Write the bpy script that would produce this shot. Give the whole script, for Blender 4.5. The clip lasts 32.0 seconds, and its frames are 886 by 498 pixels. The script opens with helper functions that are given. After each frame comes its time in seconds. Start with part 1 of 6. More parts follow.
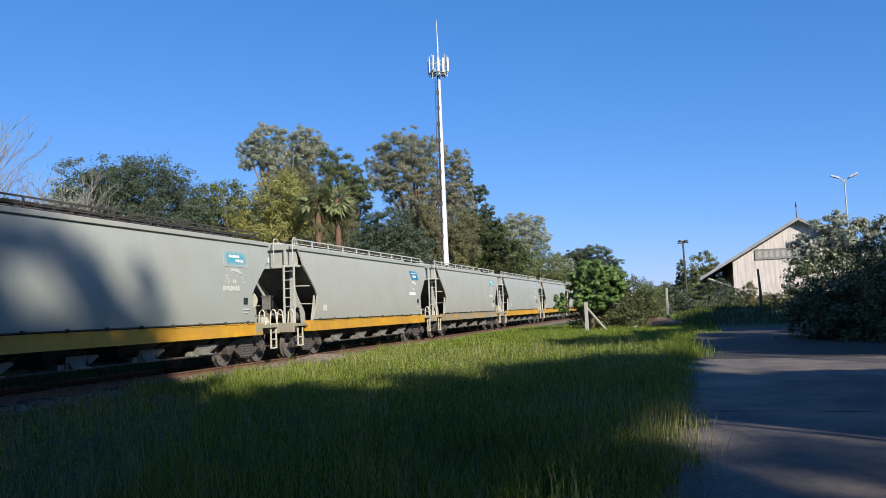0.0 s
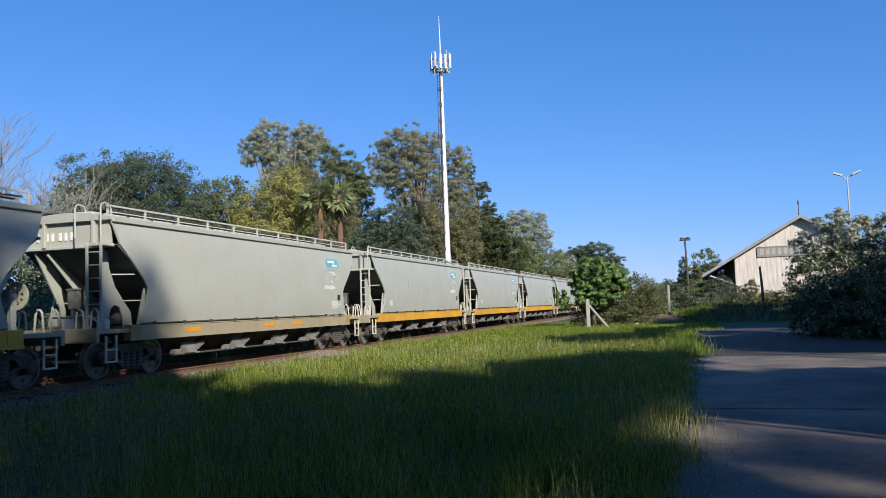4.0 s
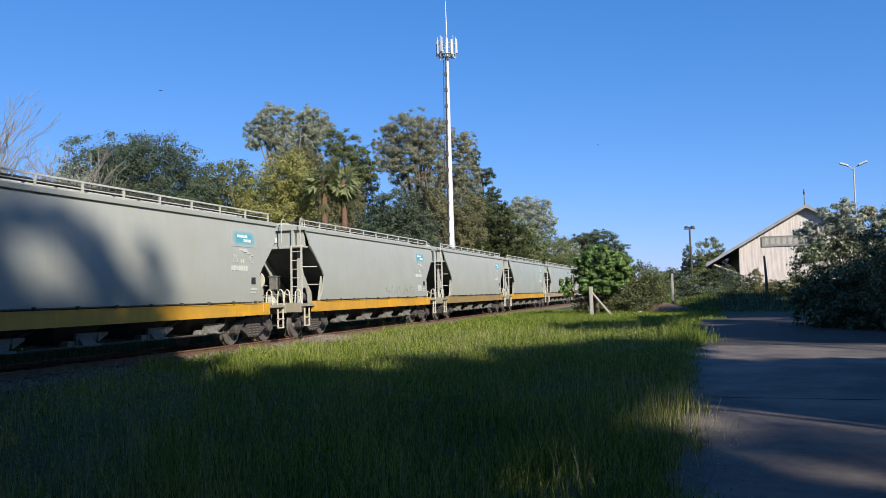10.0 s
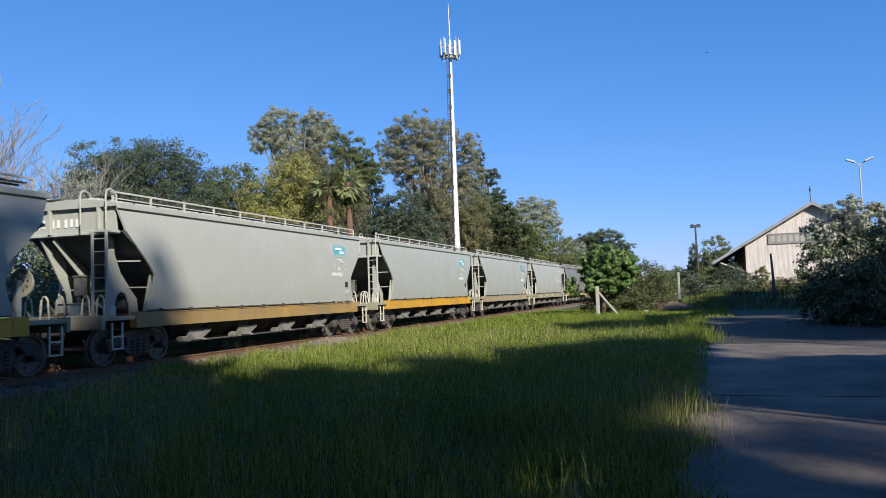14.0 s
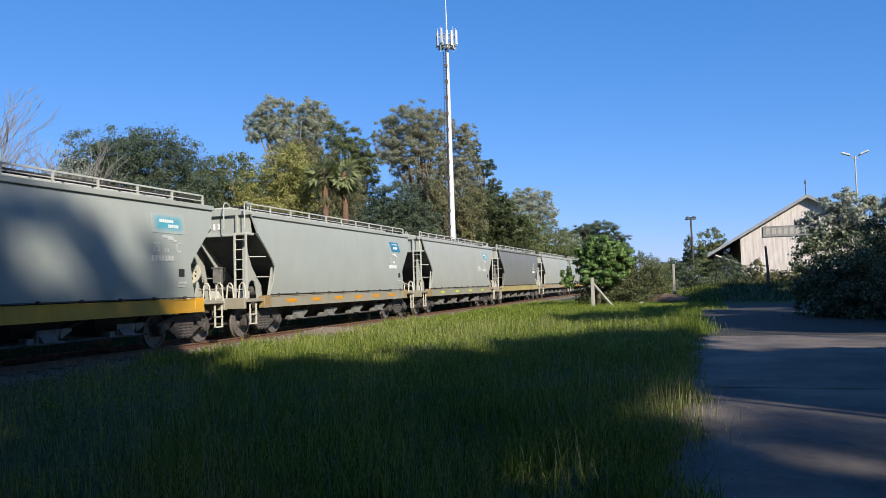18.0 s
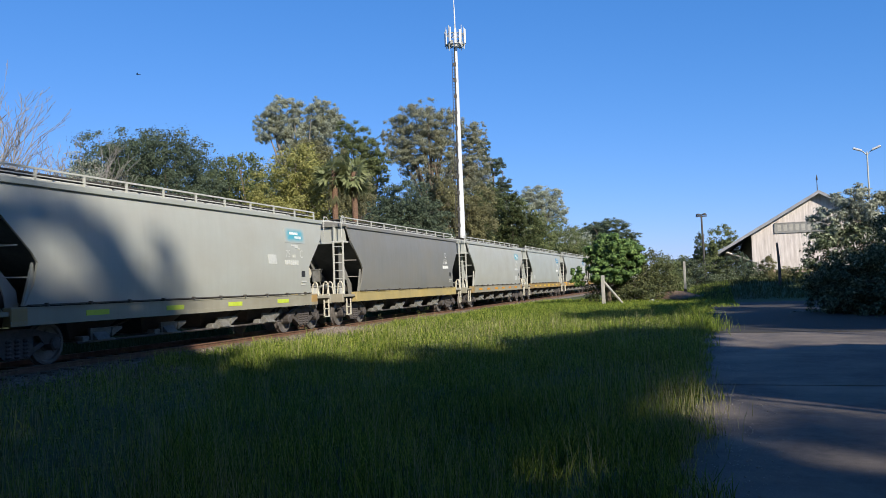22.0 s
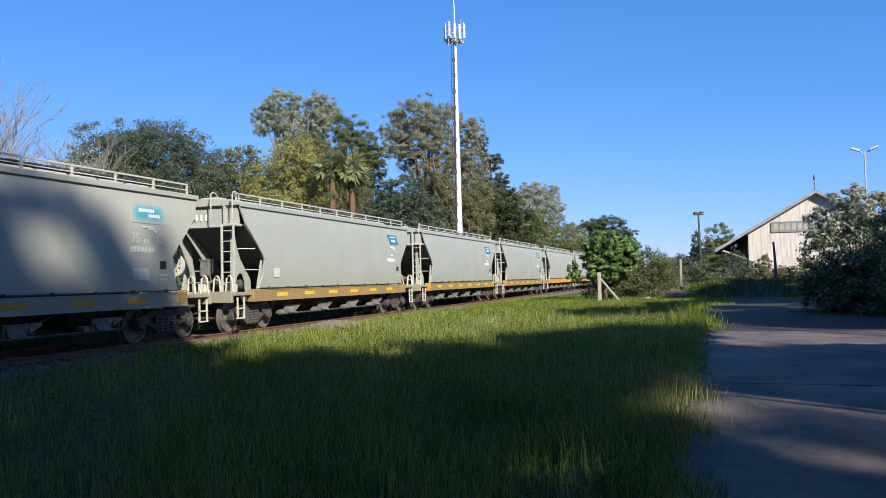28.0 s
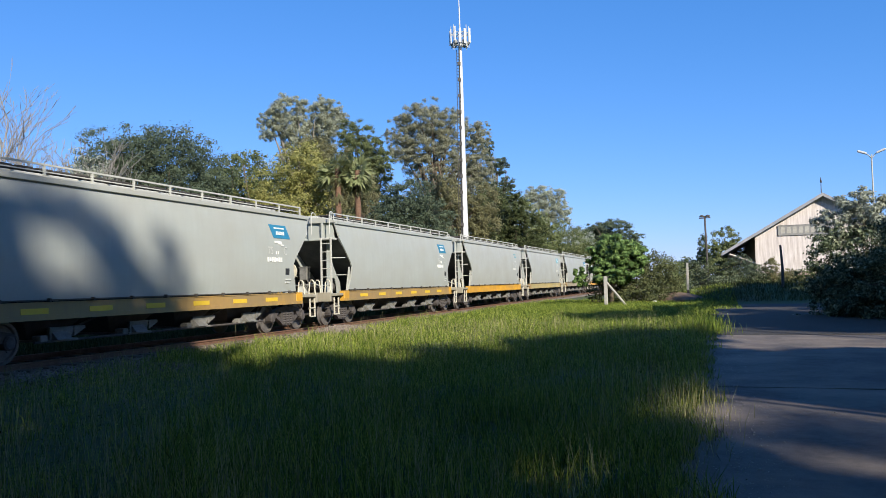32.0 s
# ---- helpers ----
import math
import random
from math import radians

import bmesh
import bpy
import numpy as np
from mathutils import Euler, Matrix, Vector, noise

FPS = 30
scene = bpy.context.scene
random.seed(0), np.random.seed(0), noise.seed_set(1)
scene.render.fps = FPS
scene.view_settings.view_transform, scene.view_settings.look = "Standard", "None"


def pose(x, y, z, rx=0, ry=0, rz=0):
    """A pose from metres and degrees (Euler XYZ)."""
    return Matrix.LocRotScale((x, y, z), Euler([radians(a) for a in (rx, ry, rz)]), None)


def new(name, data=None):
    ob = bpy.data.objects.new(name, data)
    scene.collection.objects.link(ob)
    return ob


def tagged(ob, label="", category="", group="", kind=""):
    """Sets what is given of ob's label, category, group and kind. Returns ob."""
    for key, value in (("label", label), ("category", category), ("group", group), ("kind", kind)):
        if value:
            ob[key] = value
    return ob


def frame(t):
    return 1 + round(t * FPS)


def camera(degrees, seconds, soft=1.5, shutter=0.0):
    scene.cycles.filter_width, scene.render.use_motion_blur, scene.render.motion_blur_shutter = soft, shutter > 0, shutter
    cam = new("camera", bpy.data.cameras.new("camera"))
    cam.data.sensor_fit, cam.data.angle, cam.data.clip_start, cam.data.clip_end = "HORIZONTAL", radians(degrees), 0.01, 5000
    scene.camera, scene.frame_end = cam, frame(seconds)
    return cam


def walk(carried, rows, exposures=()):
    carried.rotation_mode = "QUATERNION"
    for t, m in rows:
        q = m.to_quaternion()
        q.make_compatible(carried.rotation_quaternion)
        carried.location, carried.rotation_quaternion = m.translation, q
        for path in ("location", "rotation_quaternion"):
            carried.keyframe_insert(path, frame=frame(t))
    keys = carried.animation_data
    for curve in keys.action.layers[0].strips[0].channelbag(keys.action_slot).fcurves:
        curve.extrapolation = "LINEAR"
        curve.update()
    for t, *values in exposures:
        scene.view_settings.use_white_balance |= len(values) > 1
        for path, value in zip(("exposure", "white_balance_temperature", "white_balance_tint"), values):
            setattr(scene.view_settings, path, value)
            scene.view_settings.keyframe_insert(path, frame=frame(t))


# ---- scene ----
EYE = 1.7
# seconds, yaw, pitch, roll (degrees)
PATH = (
    (0, 17.14, 4.41, 2.09), (0.5, 17.15, 4.20, 2.09), (1, 16.98, 4.12, 2.18), (1.5, 16.72, 3.96, 2.06),
    (2, 16.82, 3.94, 2.12), (2.5, 16.94, 3.79, 2.10), (3, 17.08, 3.72, 2.03), (3.5, 17.30, 4.18, 1.94),
    (5.5, 17.02, 3.97, 1.90), (6, 17.11, 3.75, 1.91), (6.5, 17.21, 3.66, 1.72), (7, 17.36, 3.30, 1.63),
    (7.5, 17.27, 3.27, 1.62), (8, 17.23, 3.18, 1.84), (8.5, 17.37, 3.24, 1.76), (9, 17.37, 3.31, 1.48),
    (9.5, 17.43, 3.22, 1.41), (10, 17.50, 3.17, 1.26), (10.5, 17.50, 3.06, 1.25), (11, 17.61, 2.74, 1.39),
    (11.5, 17.41, 2.86, 1.56), (12, 17.51, 2.77, 1.75), (12.5, 17.48, 2.58, 1.64), (13, 17.82, 2.78, 1.72),
    (13.5, 17.91, 2.95, 1.77), (14, 17.93, 3.27, 1.89), (14.5, 17.12, 3.11, 1.44), (16.5, 17.57, 2.75, 1.41),
    (17, 17.64, 2.76, 1.37), (17.5, 17.57, 2.63, 1.43), (18, 17.60, 2.59, 1.58), (18.5, 17.76, 2.54, 1.60),
    (19, 18.02, 2.34, 1.60), (19.5, 18.23, 2.35, 1.51), (20, 17.93, 2.12, 1.35), (20.5, 17.85, 2.10, 1.54),
    (21, 17.62, 2.23, 1.74), (21.5, 17.90, 2.54, 1.92), (22, 18.32, 2.53, 1.93), (22.5, 18.16, 2.63, 1.92),
    (23, 18.48, 2.93, 1.64), (23.5, 18.26, 2.95, 1.19), (24, 18.29, 2.99, 1.09), (24.5, 18.58, 2.70, 1.17),
    (26.5, 18.41, 2.90, 1.16), (27, 18.35, 2.87, 1.27), (27.5, 18.10, 2.49, 1.28), (28, 18.07, 2.17, 1.26),
    (28.5, 17.82, 2.01, 1.18), (29, 17.73, 1.92, 1.42), (29.5, 17.93, 1.94, 1.69), (30, 18.10, 2.15, 1.74),
    (30.5, 18.17, 2.25, 1.71), (31, 18.09, 2.36, 1.61), (31.5, 18.32, 2.31, 1.56), (32, 18.50, 2.48, 1.40),
)
# the clip brightens a little towards its end: seconds, stops
EXPOSURES = ((0, 0.45), (24.5, 0.45), (27, 0.56), (32, 0.62))
cam = camera(58.0, 32.0, soft=0.6, shutter=0.15)
walk(cam, [(t, pose(0, 0, EYE, 90 + pitch, roll, yaw)) for t, yaw, pitch, roll in PATH], exposures=EXPOSURES)

# ---- light: clear low sun from behind and to the right of the camera ----
SUN_AZ, SUN_EL = radians(135), radians(30)
to_sun = Vector((math.sin(SUN_AZ) * math.cos(SUN_EL), math.cos(SUN_AZ) * math.cos(SUN_EL), math.sin(SUN_EL)))
SKY = ((1.1, 0.275), (0.70, 0.735), (0.6, 1.52))
world = bpy.data.worlds.new("sky")
scene.world = world
world.use_nodes = True
wt = world.node_tree
sky = wt.nodes.new("ShaderNodeTexSky")
sky.sky_type = "NISHITA"
sky.sun_disc = False
sky.sun_elevation, sky.sun_rotation = SUN_EL, SUN_AZ
sky.altitude = 1500
sky.air_density, sky.dust_density, sky.ozone_density = 1.0, 0.6, 2.5
# the clear sky of the place: a flatter gradient and a deeper blue, channel by channel (power, gain)
split, join = wt.nodes.new("ShaderNodeSeparateColor"), wt.nodes.new("ShaderNodeCombineColor")
wt.links.new(sky.outputs[0], split.inputs[0])
for k, (power, gain) in enumerate(SKY):
    bend, lift = wt.nodes.new("ShaderNodeMath"), wt.nodes.new("ShaderNodeMath")
    bend.operation, lift.operation = "POWER", "MULTIPLY"
    bend.inputs[1].default_value, lift.inputs[1].default_value = power, gain
    wt.links.new(split.outputs[k], bend.inputs[0])
    wt.links.new(bend.outputs[0], lift.inputs[0])
    wt.links.new(lift.outputs[0], join.inputs[k])
wt.links.new(join.outputs[0], wt.nodes["Background"].inputs[0])
wt.nodes["Background"].inputs[1].default_value = 0.15
sun_data = bpy.data.lights.new("sun", "SUN")
sun_data.energy, sun_data.angle, sun_data.color = 5.0, radians(0.9), (1.0, 0.93, 0.80)
sun = new("sun", sun_data)
sun.matrix_world = Matrix.Translation((30, -30, 40)) @ to_sun.to_track_quat("Z", "Y").to_matrix().to_4x4()

# ---- materials ----
def mat(name, base, rough=0.7, metal=0.0):
    m = bpy.data.materials.new(name)
    m.use_nodes = True
    b = m.node_tree.nodes["Principled BSDF"]
    b.inputs["Base Color"].default_value = (*base, 1)
    b.inputs["Roughness"].default_value = rough
    b.inputs["Metallic"].default_value = metal
    return m


def node(m, kind, **values):
    n = m.node_tree.nodes.new(kind)
    for k, v in values.items():
        n.inputs[k].default_value = v
    return n


def link(m, a, b):
    m.node_tree.links.new(a, b)


def coords(m, scale=(1, 1, 1), world_space=False):
    """Object or world coordinates, scaled."""
    mp = node(m, "ShaderNodeMapping", Scale=scale)
    if world_space:
        src = node(m, "ShaderNodeNewGeometry").outputs["Position"]
    else:
        src = node(m, "ShaderNodeTexCoord").outputs["Object"]
    link(m, src, mp.inputs["Vector"])
    return mp.outputs["Vector"]


def ramp(m, fac, stops):
    r = m.node_tree.nodes.new("ShaderNodeValToRGB")
    el = r.color_ramp.elements
    while len(el) < len(stops):
        el.new(0.5)
    for e, (p, c) in zip(el, stops):
        e.position, e.color = p, (*c, 1) if len(c) == 3 else c
    link(m, fac, r.inputs["Fac"])
    return r.outputs["Color"]


def mixed(m, fac, a, b, blend="MIX"):
    n = m.node_tree.nodes.new("ShaderNodeMix")
    n.data_type, n.blend_type = "RGBA", blend
    for sock, v in ((n.inputs["Factor"], fac), (n.inputs[6], a), (n.inputs[7], b)):
        if isinstance(v, (int, float)):
            sock.default_value = v
        elif isinstance(v, tuple):
            sock.default_value = (*v, 1)
        else:
            link(m, v, sock)
    return n.outputs[2]


def noise_tex(m, vec, scale, detail=4.0, rough=0.6):
    n = node(m, "ShaderNodeTexNoise", Scale=scale, Detail=detail, Roughness=rough)
    link(m, vec, n.inputs["Vector"])
    return n.outputs["Fac"]


def bump(m, height, strength=0.3, distance=0.02):
    b = node(m, "ShaderNodeBump", Strength=strength, Distance=distance)
    link(m, height, b.inputs["Height"])
    link(m, b.outputs["Normal"], m.node_tree.nodes["Principled BSDF"].inputs["Normal"])


def paint_to(m, colour, rough=None):
    b = m.node_tree.nodes["Principled BSDF"]
    link(m, colour, b.inputs["Base Color"])
    if rough is not None:
        link(m, rough, b.inputs["Roughness"])


def surface(name, dark, light, scale=3.0, rough=0.75, metal=0.0, fine=40.0, relief=0.2, depth=0.01, stretch=(1, 1, 1),
            world_space=False, low=0.3, high=0.7):
    """A surface that varies at two scales, with fine relief."""
    m = mat(name, light, rough, metal)
    v = coords(m, stretch, world_space)
    big = noise_tex(m, v, scale)
    small = noise_tex(m, v, fine, 3.0)
    c = ramp(m, big, [(low, dark), (high, light)])
    c = mixed(m, 0.35, c, ramp(m, small, [(0.3, dark), (0.7, light)]))
    paint_to(m, c)
    bump(m, small, relief, depth)
    return m


def wagon_paint(name, light, dark, dirt):
    """Weathered wagon paint: streaks that run down, dust, chips, and a shade of its own for every wagon."""
    m = mat(name, light, 0.5)
    v = coords(m, (1, 1, 1))
    streak = noise_tex(m, coords(m, (2.5, 2.5, 0.22)), 2.2, 5.0, 0.65)
    blot = noise_tex(m, v, 0.55, 5.0)
    grain = noise_tex(m, v, 26.0, 3.0)
    wide = noise_tex(m, coords(m, (0.35, 0.35, 0.9)), 1.1, 4.0)
    c = ramp(m, streak, [(0.25, dark), (0.75, light)])
    c = mixed(m, ramp(m, wide, [(0.40, (0, 0, 0)), (0.66, (0.5,) * 3)]), c, dirt)
    c = mixed(m, ramp(m, blot, [(0.42, (0, 0, 0)), (0.72, (0.6, 0.6, 0.6))]), c, dirt)
    wash = noise_tex(m, coords(m, (7, 7, 0.12)), 1.6, 4.0, 0.7)
    c = mixed(m, ramp(m, wash, [(0.58, (0, 0, 0)), (0.78, (0.25,) * 3)]), c, tuple(0.78 * a for a in dirt))
    c = mixed(m, ramp(m, grain, [(0.70, (0, 0, 0)), (0.78, (0.5, 0.5, 0.5))]), c, tuple(0.4 * a for a in dirt))
    rnd = node(m, "ShaderNodeObjectInfo").outputs["Random"]
    c = mixed(m, 0.5, c, ramp(m, rnd, [(0.0, (0.84, 0.90, 0.87)), (0.5, (0.97, 0.97, 0.94)), (1.0, (1.0, 0.96, 0.89))]), "MULTIPLY")
    paint_to(m, c, ramp(m, blot, [(0.3, (0.42,) * 3), (0.7, (0.62,) * 3)]))
    bump(m, streak, 0.06, 0.02)
    return m


def leaf_mat(name, a, b, c, glow=0.16):
    """Leaves: each one its own green, some light passing through."""
    m = mat(name, a, 0.7)
    m.node_tree.nodes["Principled BSDF"].inputs["Specular IOR Level"].default_value = 0.25
    isl = node(m, "ShaderNodeNewGeometry").outputs["Random Per Island"]
    col = ramp(m, isl, [(0.0, a), (0.55, b), (1.0, c)])
    v = coords(m, (1, 1, 1), True)
    col = mixed(m, 0.6, col, ramp(m, noise_tex(m, v, 0.5, 3.0), [(0.3, (0.55, 0.55, 0.55)), (0.7, (1.0, 1.0, 1.0))]), "MULTIPLY")
    paint_to(m, col)
    t = node(m, "ShaderNodeBsdfTranslucent")
    link(m, col, t.inputs["Color"])
    mix = node(m, "ShaderNodeMixShader", Fac=glow)
    nt = m.node_tree
    link(m, nt.nodes["Principled BSDF"].outputs[0], mix.inputs[1])
    link(m, t.outputs[0], mix.inputs[2])
    link(m, mix.outputs[0], nt.nodes["Material Output"].inputs["Surface"])
    return m


GREY = wagon_paint("wagon_grey", (0.405, 0.422, 0.392), (0.365, 0.382, 0.357), (0.352, 0.346, 0.312))
DARKGREY = wagon_paint("wagon_dark_grey", (0.208, 0.204, 0.192), (0.170, 0.167, 0.158), (0.215, 0.200, 0.175))
YELLOW = wagon_paint("sill_yellow", (0.82, 0.43, 0.015), (0.62, 0.29, 0.015), (0.38, 0.22, 0.05))
PALE = wagon_paint("sill_worn", (0.410, 0.344, 0.221), (0.344, 0.271, 0.164), (0.246, 0.221, 0.164))
PALEYELLOW = wagon_paint("sill_pale_yellow", (0.541, 0.410, 0.156), (0.451, 0.328, 0.107), (0.295, 0.246, 0.131))
GREYSILL = wagon_paint("sill_grey", (0.37, 0.345, 0.275), (0.30, 0.275, 0.215), (0.25, 0.22, 0.16))
RUSTYELLOW = wagon_paint("sill_rusty_yellow", (0.492, 0.295, 0.066), (0.344, 0.197, 0.066), (0.205, 0.164, 0.098))
ORANGEPATCH = surface("orange_reflector", (0.53, 0.20, 0.010), (0.67, 0.32, 0.018), 6, 0.5)
LIMEPATCH = surface("lime_reflector", (0.410, 0.508, 0.041), (0.541, 0.640, 0.066), 6, 0.5)
YELLOWPATCH = surface("yellow_reflector", (0.615, 0.394, 0.025), (0.697, 0.476, 0.041), 6, 0.5)
TEAL = surface("teal_paint", (0.025, 0.175, 0.30), (0.033, 0.225, 0.38), 5, 0.5)
PALETEAL = surface("faded_teal_paint", (0.11, 0.29, 0.34), (0.19, 0.36, 0.39), 4, 0.6)


def worn_panel(name, colour, ground):
    """Paint that has worn away towards the edges of its panel, down to the wagon's own grey."""
    m = mat(name, colour, 0.6)
    sep = m.node_tree.nodes.new("ShaderNodeSeparateXYZ")
    link(m, node(m, "ShaderNodeTexCoord").outputs["Generated"], sep.inputs[0])

    def calc(op, a, b):
        n = m.node_tree.nodes.new("ShaderNodeMath")
        n.operation, n.use_clamp = op, op == "MULTIPLY"
        for sock, v in zip(n.inputs, (a, b)):
            if isinstance(v, (int, float)):
                sock.default_value = v
            else:
                link(m, v, sock)
        return n.outputs[0]

    def edge(axis, steep):
        off = calc("ABSOLUTE", calc("SUBTRACT", axis, 0.5), 0.0)
        return calc("MULTIPLY", calc("SUBTRACT", 0.5, off), steep)

    keep = calc("MULTIPLY", edge(sep.outputs[1], 5.0), edge(sep.outputs[2], 3.2))
    worn = noise_tex(m, coords(m), 7.0, 4.0)
    keep = calc("MULTIPLY", keep, calc("ADD", worn, 0.45))
    paint_to(m, mixed(m, keep, ground, colour))
    return m


WORNTEAL = worn_panel("worn_teal_panel", (0.07, 0.33, 0.42), (0.385, 0.400, 0.372))
WHITE = surface("white_paint", (0.6, 0.6, 0.58), (0.78, 0.78, 0.75), 9, 0.6)
FADEDWHITE = surface("faded_white_paint", (0.45, 0.46, 0.43), (0.62, 0.62, 0.58), 9, 0.6)
STEEL = surface("weathered_grey_steel", (0.36, 0.36, 0.33), (0.52, 0.52, 0.47), 5, 0.55)
CREAM = surface("cream_paint", (0.45, 0.42, 0.33), (0.62, 0.58, 0.47), 6, 0.6)
DARKSTEEL = surface("grimy_steel", (0.030, 0.027, 0.025), (0.075, 0.068, 0.06), 6, 0.7)
BOGIE = surface("bogie_grime", (0.03, 0.026, 0.024), (0.10, 0.086, 0.08), 7, 0.8, fine=60)
OUTLET = surface("dusty_outlet_steel", (0.065, 0.0625, 0.055), (0.24, 0.232, 0.208), 4, 0.7)
# wagon paint darkened to stand for the shade under the sloping ends
ENDSHADE = surface("shade_dark_end_paint", (0.035, 0.038, 0.038), (0.10, 0.105, 0.10), 2.5, 0.8)
WHEEL = surface("wheel_steel", (0.07, 0.06, 0.054), (0.20, 0.18, 0.165), 5, 0.5, 0.15)
RAILSTEEL = surface("rusty_rail", (0.10, 0.05, 0.03), (0.22, 0.12, 0.075), 6, 0.7, 0.2)
BLACK = surface("black_plate", (0.015, 0.015, 0.015), (0.035, 0.035, 0.035), 8, 0.6)
SCRAPE = surface("dark_scrape", (0.19, 0.195, 0.19), (0.29, 0.295, 0.28), 9, 0.7)
PEBBLE = surface("pale_pebble", (0.22, 0.19, 0.15), (0.50, 0.45, 0.38), 14, 0.9, world_space=True)
SLEEPER = surface("old_sleeper", (0.07, 0.05, 0.035), (0.17, 0.13, 0.10), 4, 0.9, stretch=(6, 1, 6))
BALLAST = surface("ballast", (0.08, 0.062, 0.05), (0.265, 0.218, 0.182), 9, 0.95, fine=30, world_space=True)
CONCRETE = surface("post_concrete", (0.271, 0.254, 0.221), (0.426, 0.410, 0.361), 5, 0.9)
TOWERPAINT = surface("tower_galvanised", (0.508, 0.517, 0.517), (0.640, 0.648, 0.648), 0.6, 0.45, 0.0, relief=0.05)
ANTENNA = surface("antenna_white", (0.508, 0.517, 0.525), (0.656, 0.656, 0.656), 3, 0.45)
BARK = surface("bark", (0.07, 0.05, 0.035), (0.20, 0.155, 0.11), 3, 0.95, stretch=(3, 3, 0.6), relief=0.6, depth=0.03)
PALEBARK = surface("pale_bark", (0.12, 0.10, 0.08), (0.27, 0.235, 0.19), 2, 0.9, stretch=(3, 3, 0.5))
BAREWOOD = surface("bare_twigs", (0.13, 0.12, 0.11), (0.27, 0.255, 0.235), 2, 0.9)
PALMBARK = surface("palm_trunk", (0.10, 0.055, 0.035), (0.27, 0.16, 0.10), 5, 0.95, stretch=(1, 1, 4), relief=0.8, depth=0.04)
WOODPOLE = surface("creosoted_pole", (0.045, 0.04, 0.037), (0.11, 0.098, 0.088), 3, 0.9, stretch=(5, 5, 0.5))
IRONSHEET = surface("shed_roof_iron", (0.20, 0.20, 0.21), (0.36, 0.36, 0.37), 1.2, 0.6, 0.2)
SHEDWALL = surface("whitewashed_board", (0.42, 0.36, 0.325), (0.69, 0.625, 0.585), 1.7, 0.85, stretch=(2.460, 2.460, 0.287), relief=0.3, low=0.35, high=0.62)
SHEDDARK = surface("shed_side_board", (0.10, 0.085, 0.075), (0.2, 0.17, 0.15), 1.5, 0.9, stretch=(3, 3, 0.4))
BRICKBASE = surface("brick_plinth", (0.36, 0.22, 0.16), (0.60, 0.48, 0.40), 2, 0.9)
SIGNBOARD = surface("sign_board", (0.16, 0.155, 0.15), (0.30, 0.29, 0.27), 4, 0.8)

LEAF_EUC = leaf_mat("eucalyptus_leaf", (0.42, 0.45, 0.345), (0.52, 0.545, 0.42), (0.60, 0.62, 0.49), 0.55)
LEAF_BROWN = leaf_mat("dry_olive_leaf", (0.175, 0.172, 0.085), (0.255, 0.243, 0.122), (0.36, 0.335, 0.175), 0.4)
LEAF_THICKET = leaf_mat("thicket_leaf", (0.05, 0.064, 0.026), (0.10, 0.118, 0.045), (0.17, 0.175, 0.075))
LEAF_DARK = leaf_mat("dark_leaf", (0.070, 0.098, 0.063), (0.108, 0.143, 0.087), (0.16, 0.195, 0.122), 0.28)
LEAF_MID = leaf_mat("green_leaf", (0.085, 0.115, 0.044), (0.165, 0.195, 0.075), (0.27, 0.29, 0.13), 0.28)
LEAF_YELLOW = leaf_mat("yellowing_leaf", (0.22, 0.225, 0.068), (0.33, 0.325, 0.10), (0.45, 0.42, 0.16), 0.36)
LEAF_BRIGHT = leaf_mat("bright_leaf", (0.06, 0.115, 0.034), (0.13, 0.215, 0.06), (0.25, 0.36, 0.11))
LEAF_PALM = leaf_mat("palm_leaf", (0.17, 0.20, 0.085), (0.26, 0.29, 0.13), (0.38, 0.40, 0.21), 0.3)
LEAF_GUM = leaf_mat("gum_leaf", (0.29, 0.30, 0.205), (0.39, 0.395, 0.28), (0.50, 0.495, 0.36), 0.5)
# bush leaves: a sunlit tone for its top, low tones darkened for shade
LEAF_SUNLIT = leaf_mat("sunlit_pale_leaf", (0.24, 0.26, 0.20), (0.40, 0.43, 0.33), (0.58, 0.60, 0.50), 0.3)
LEAF_BUSH = leaf_mat("shaded_to_pale_leaf", (0.032, 0.05, 0.022), (0.085, 0.112, 0.055), (0.38, 0.42, 0.27))
GRASS = leaf_mat("grass_blade", (0.05, 0.09, 0.012), (0.19, 0.265, 0.034), (0.45, 0.49, 0.095), 0.34)
# leaf of the dark round tree; on two grasses its darkness stands for shade
LEAF_DARK_SHADE = leaf_mat("dark_and_shaded_leaf", (0.03, 0.045, 0.014), (0.06, 0.08, 0.026), (0.12, 0.13, 0.05), 0.15)
STALK = leaf_mat("dry_stalk", (0.20, 0.20, 0.08), (0.34, 0.32, 0.15), (0.52, 0.48, 0.26), 0.25)


def ground_material():
    m = mat("soil_and_turf", (0.09, 0.10, 0.04), 0.95)
    v = coords(m, (1, 1, 1), True)
    big, fine = noise_tex(m, v, 0.25, 5.0), noise_tex(m, v, 7.0, 5.0)
    turf = ramp(m, fine, [(0.3, (0.025, 0.038, 0.010)), (0.55, (0.055, 0.075, 0.018)), (0.8, (0.11, 0.12, 0.04))])
    soil = ramp(m, fine, [(0.3, (0.07, 0.052, 0.036)), (0.7, (0.17, 0.13, 0.09))])
    paint_to(m, mixed(m, ramp(m, big, [(0.56, (0, 0, 0)), (0.70, (0.8, 0.8, 0.8))]), turf, soil))
    bump(m, fine, 0.7, 0.08)
    return m


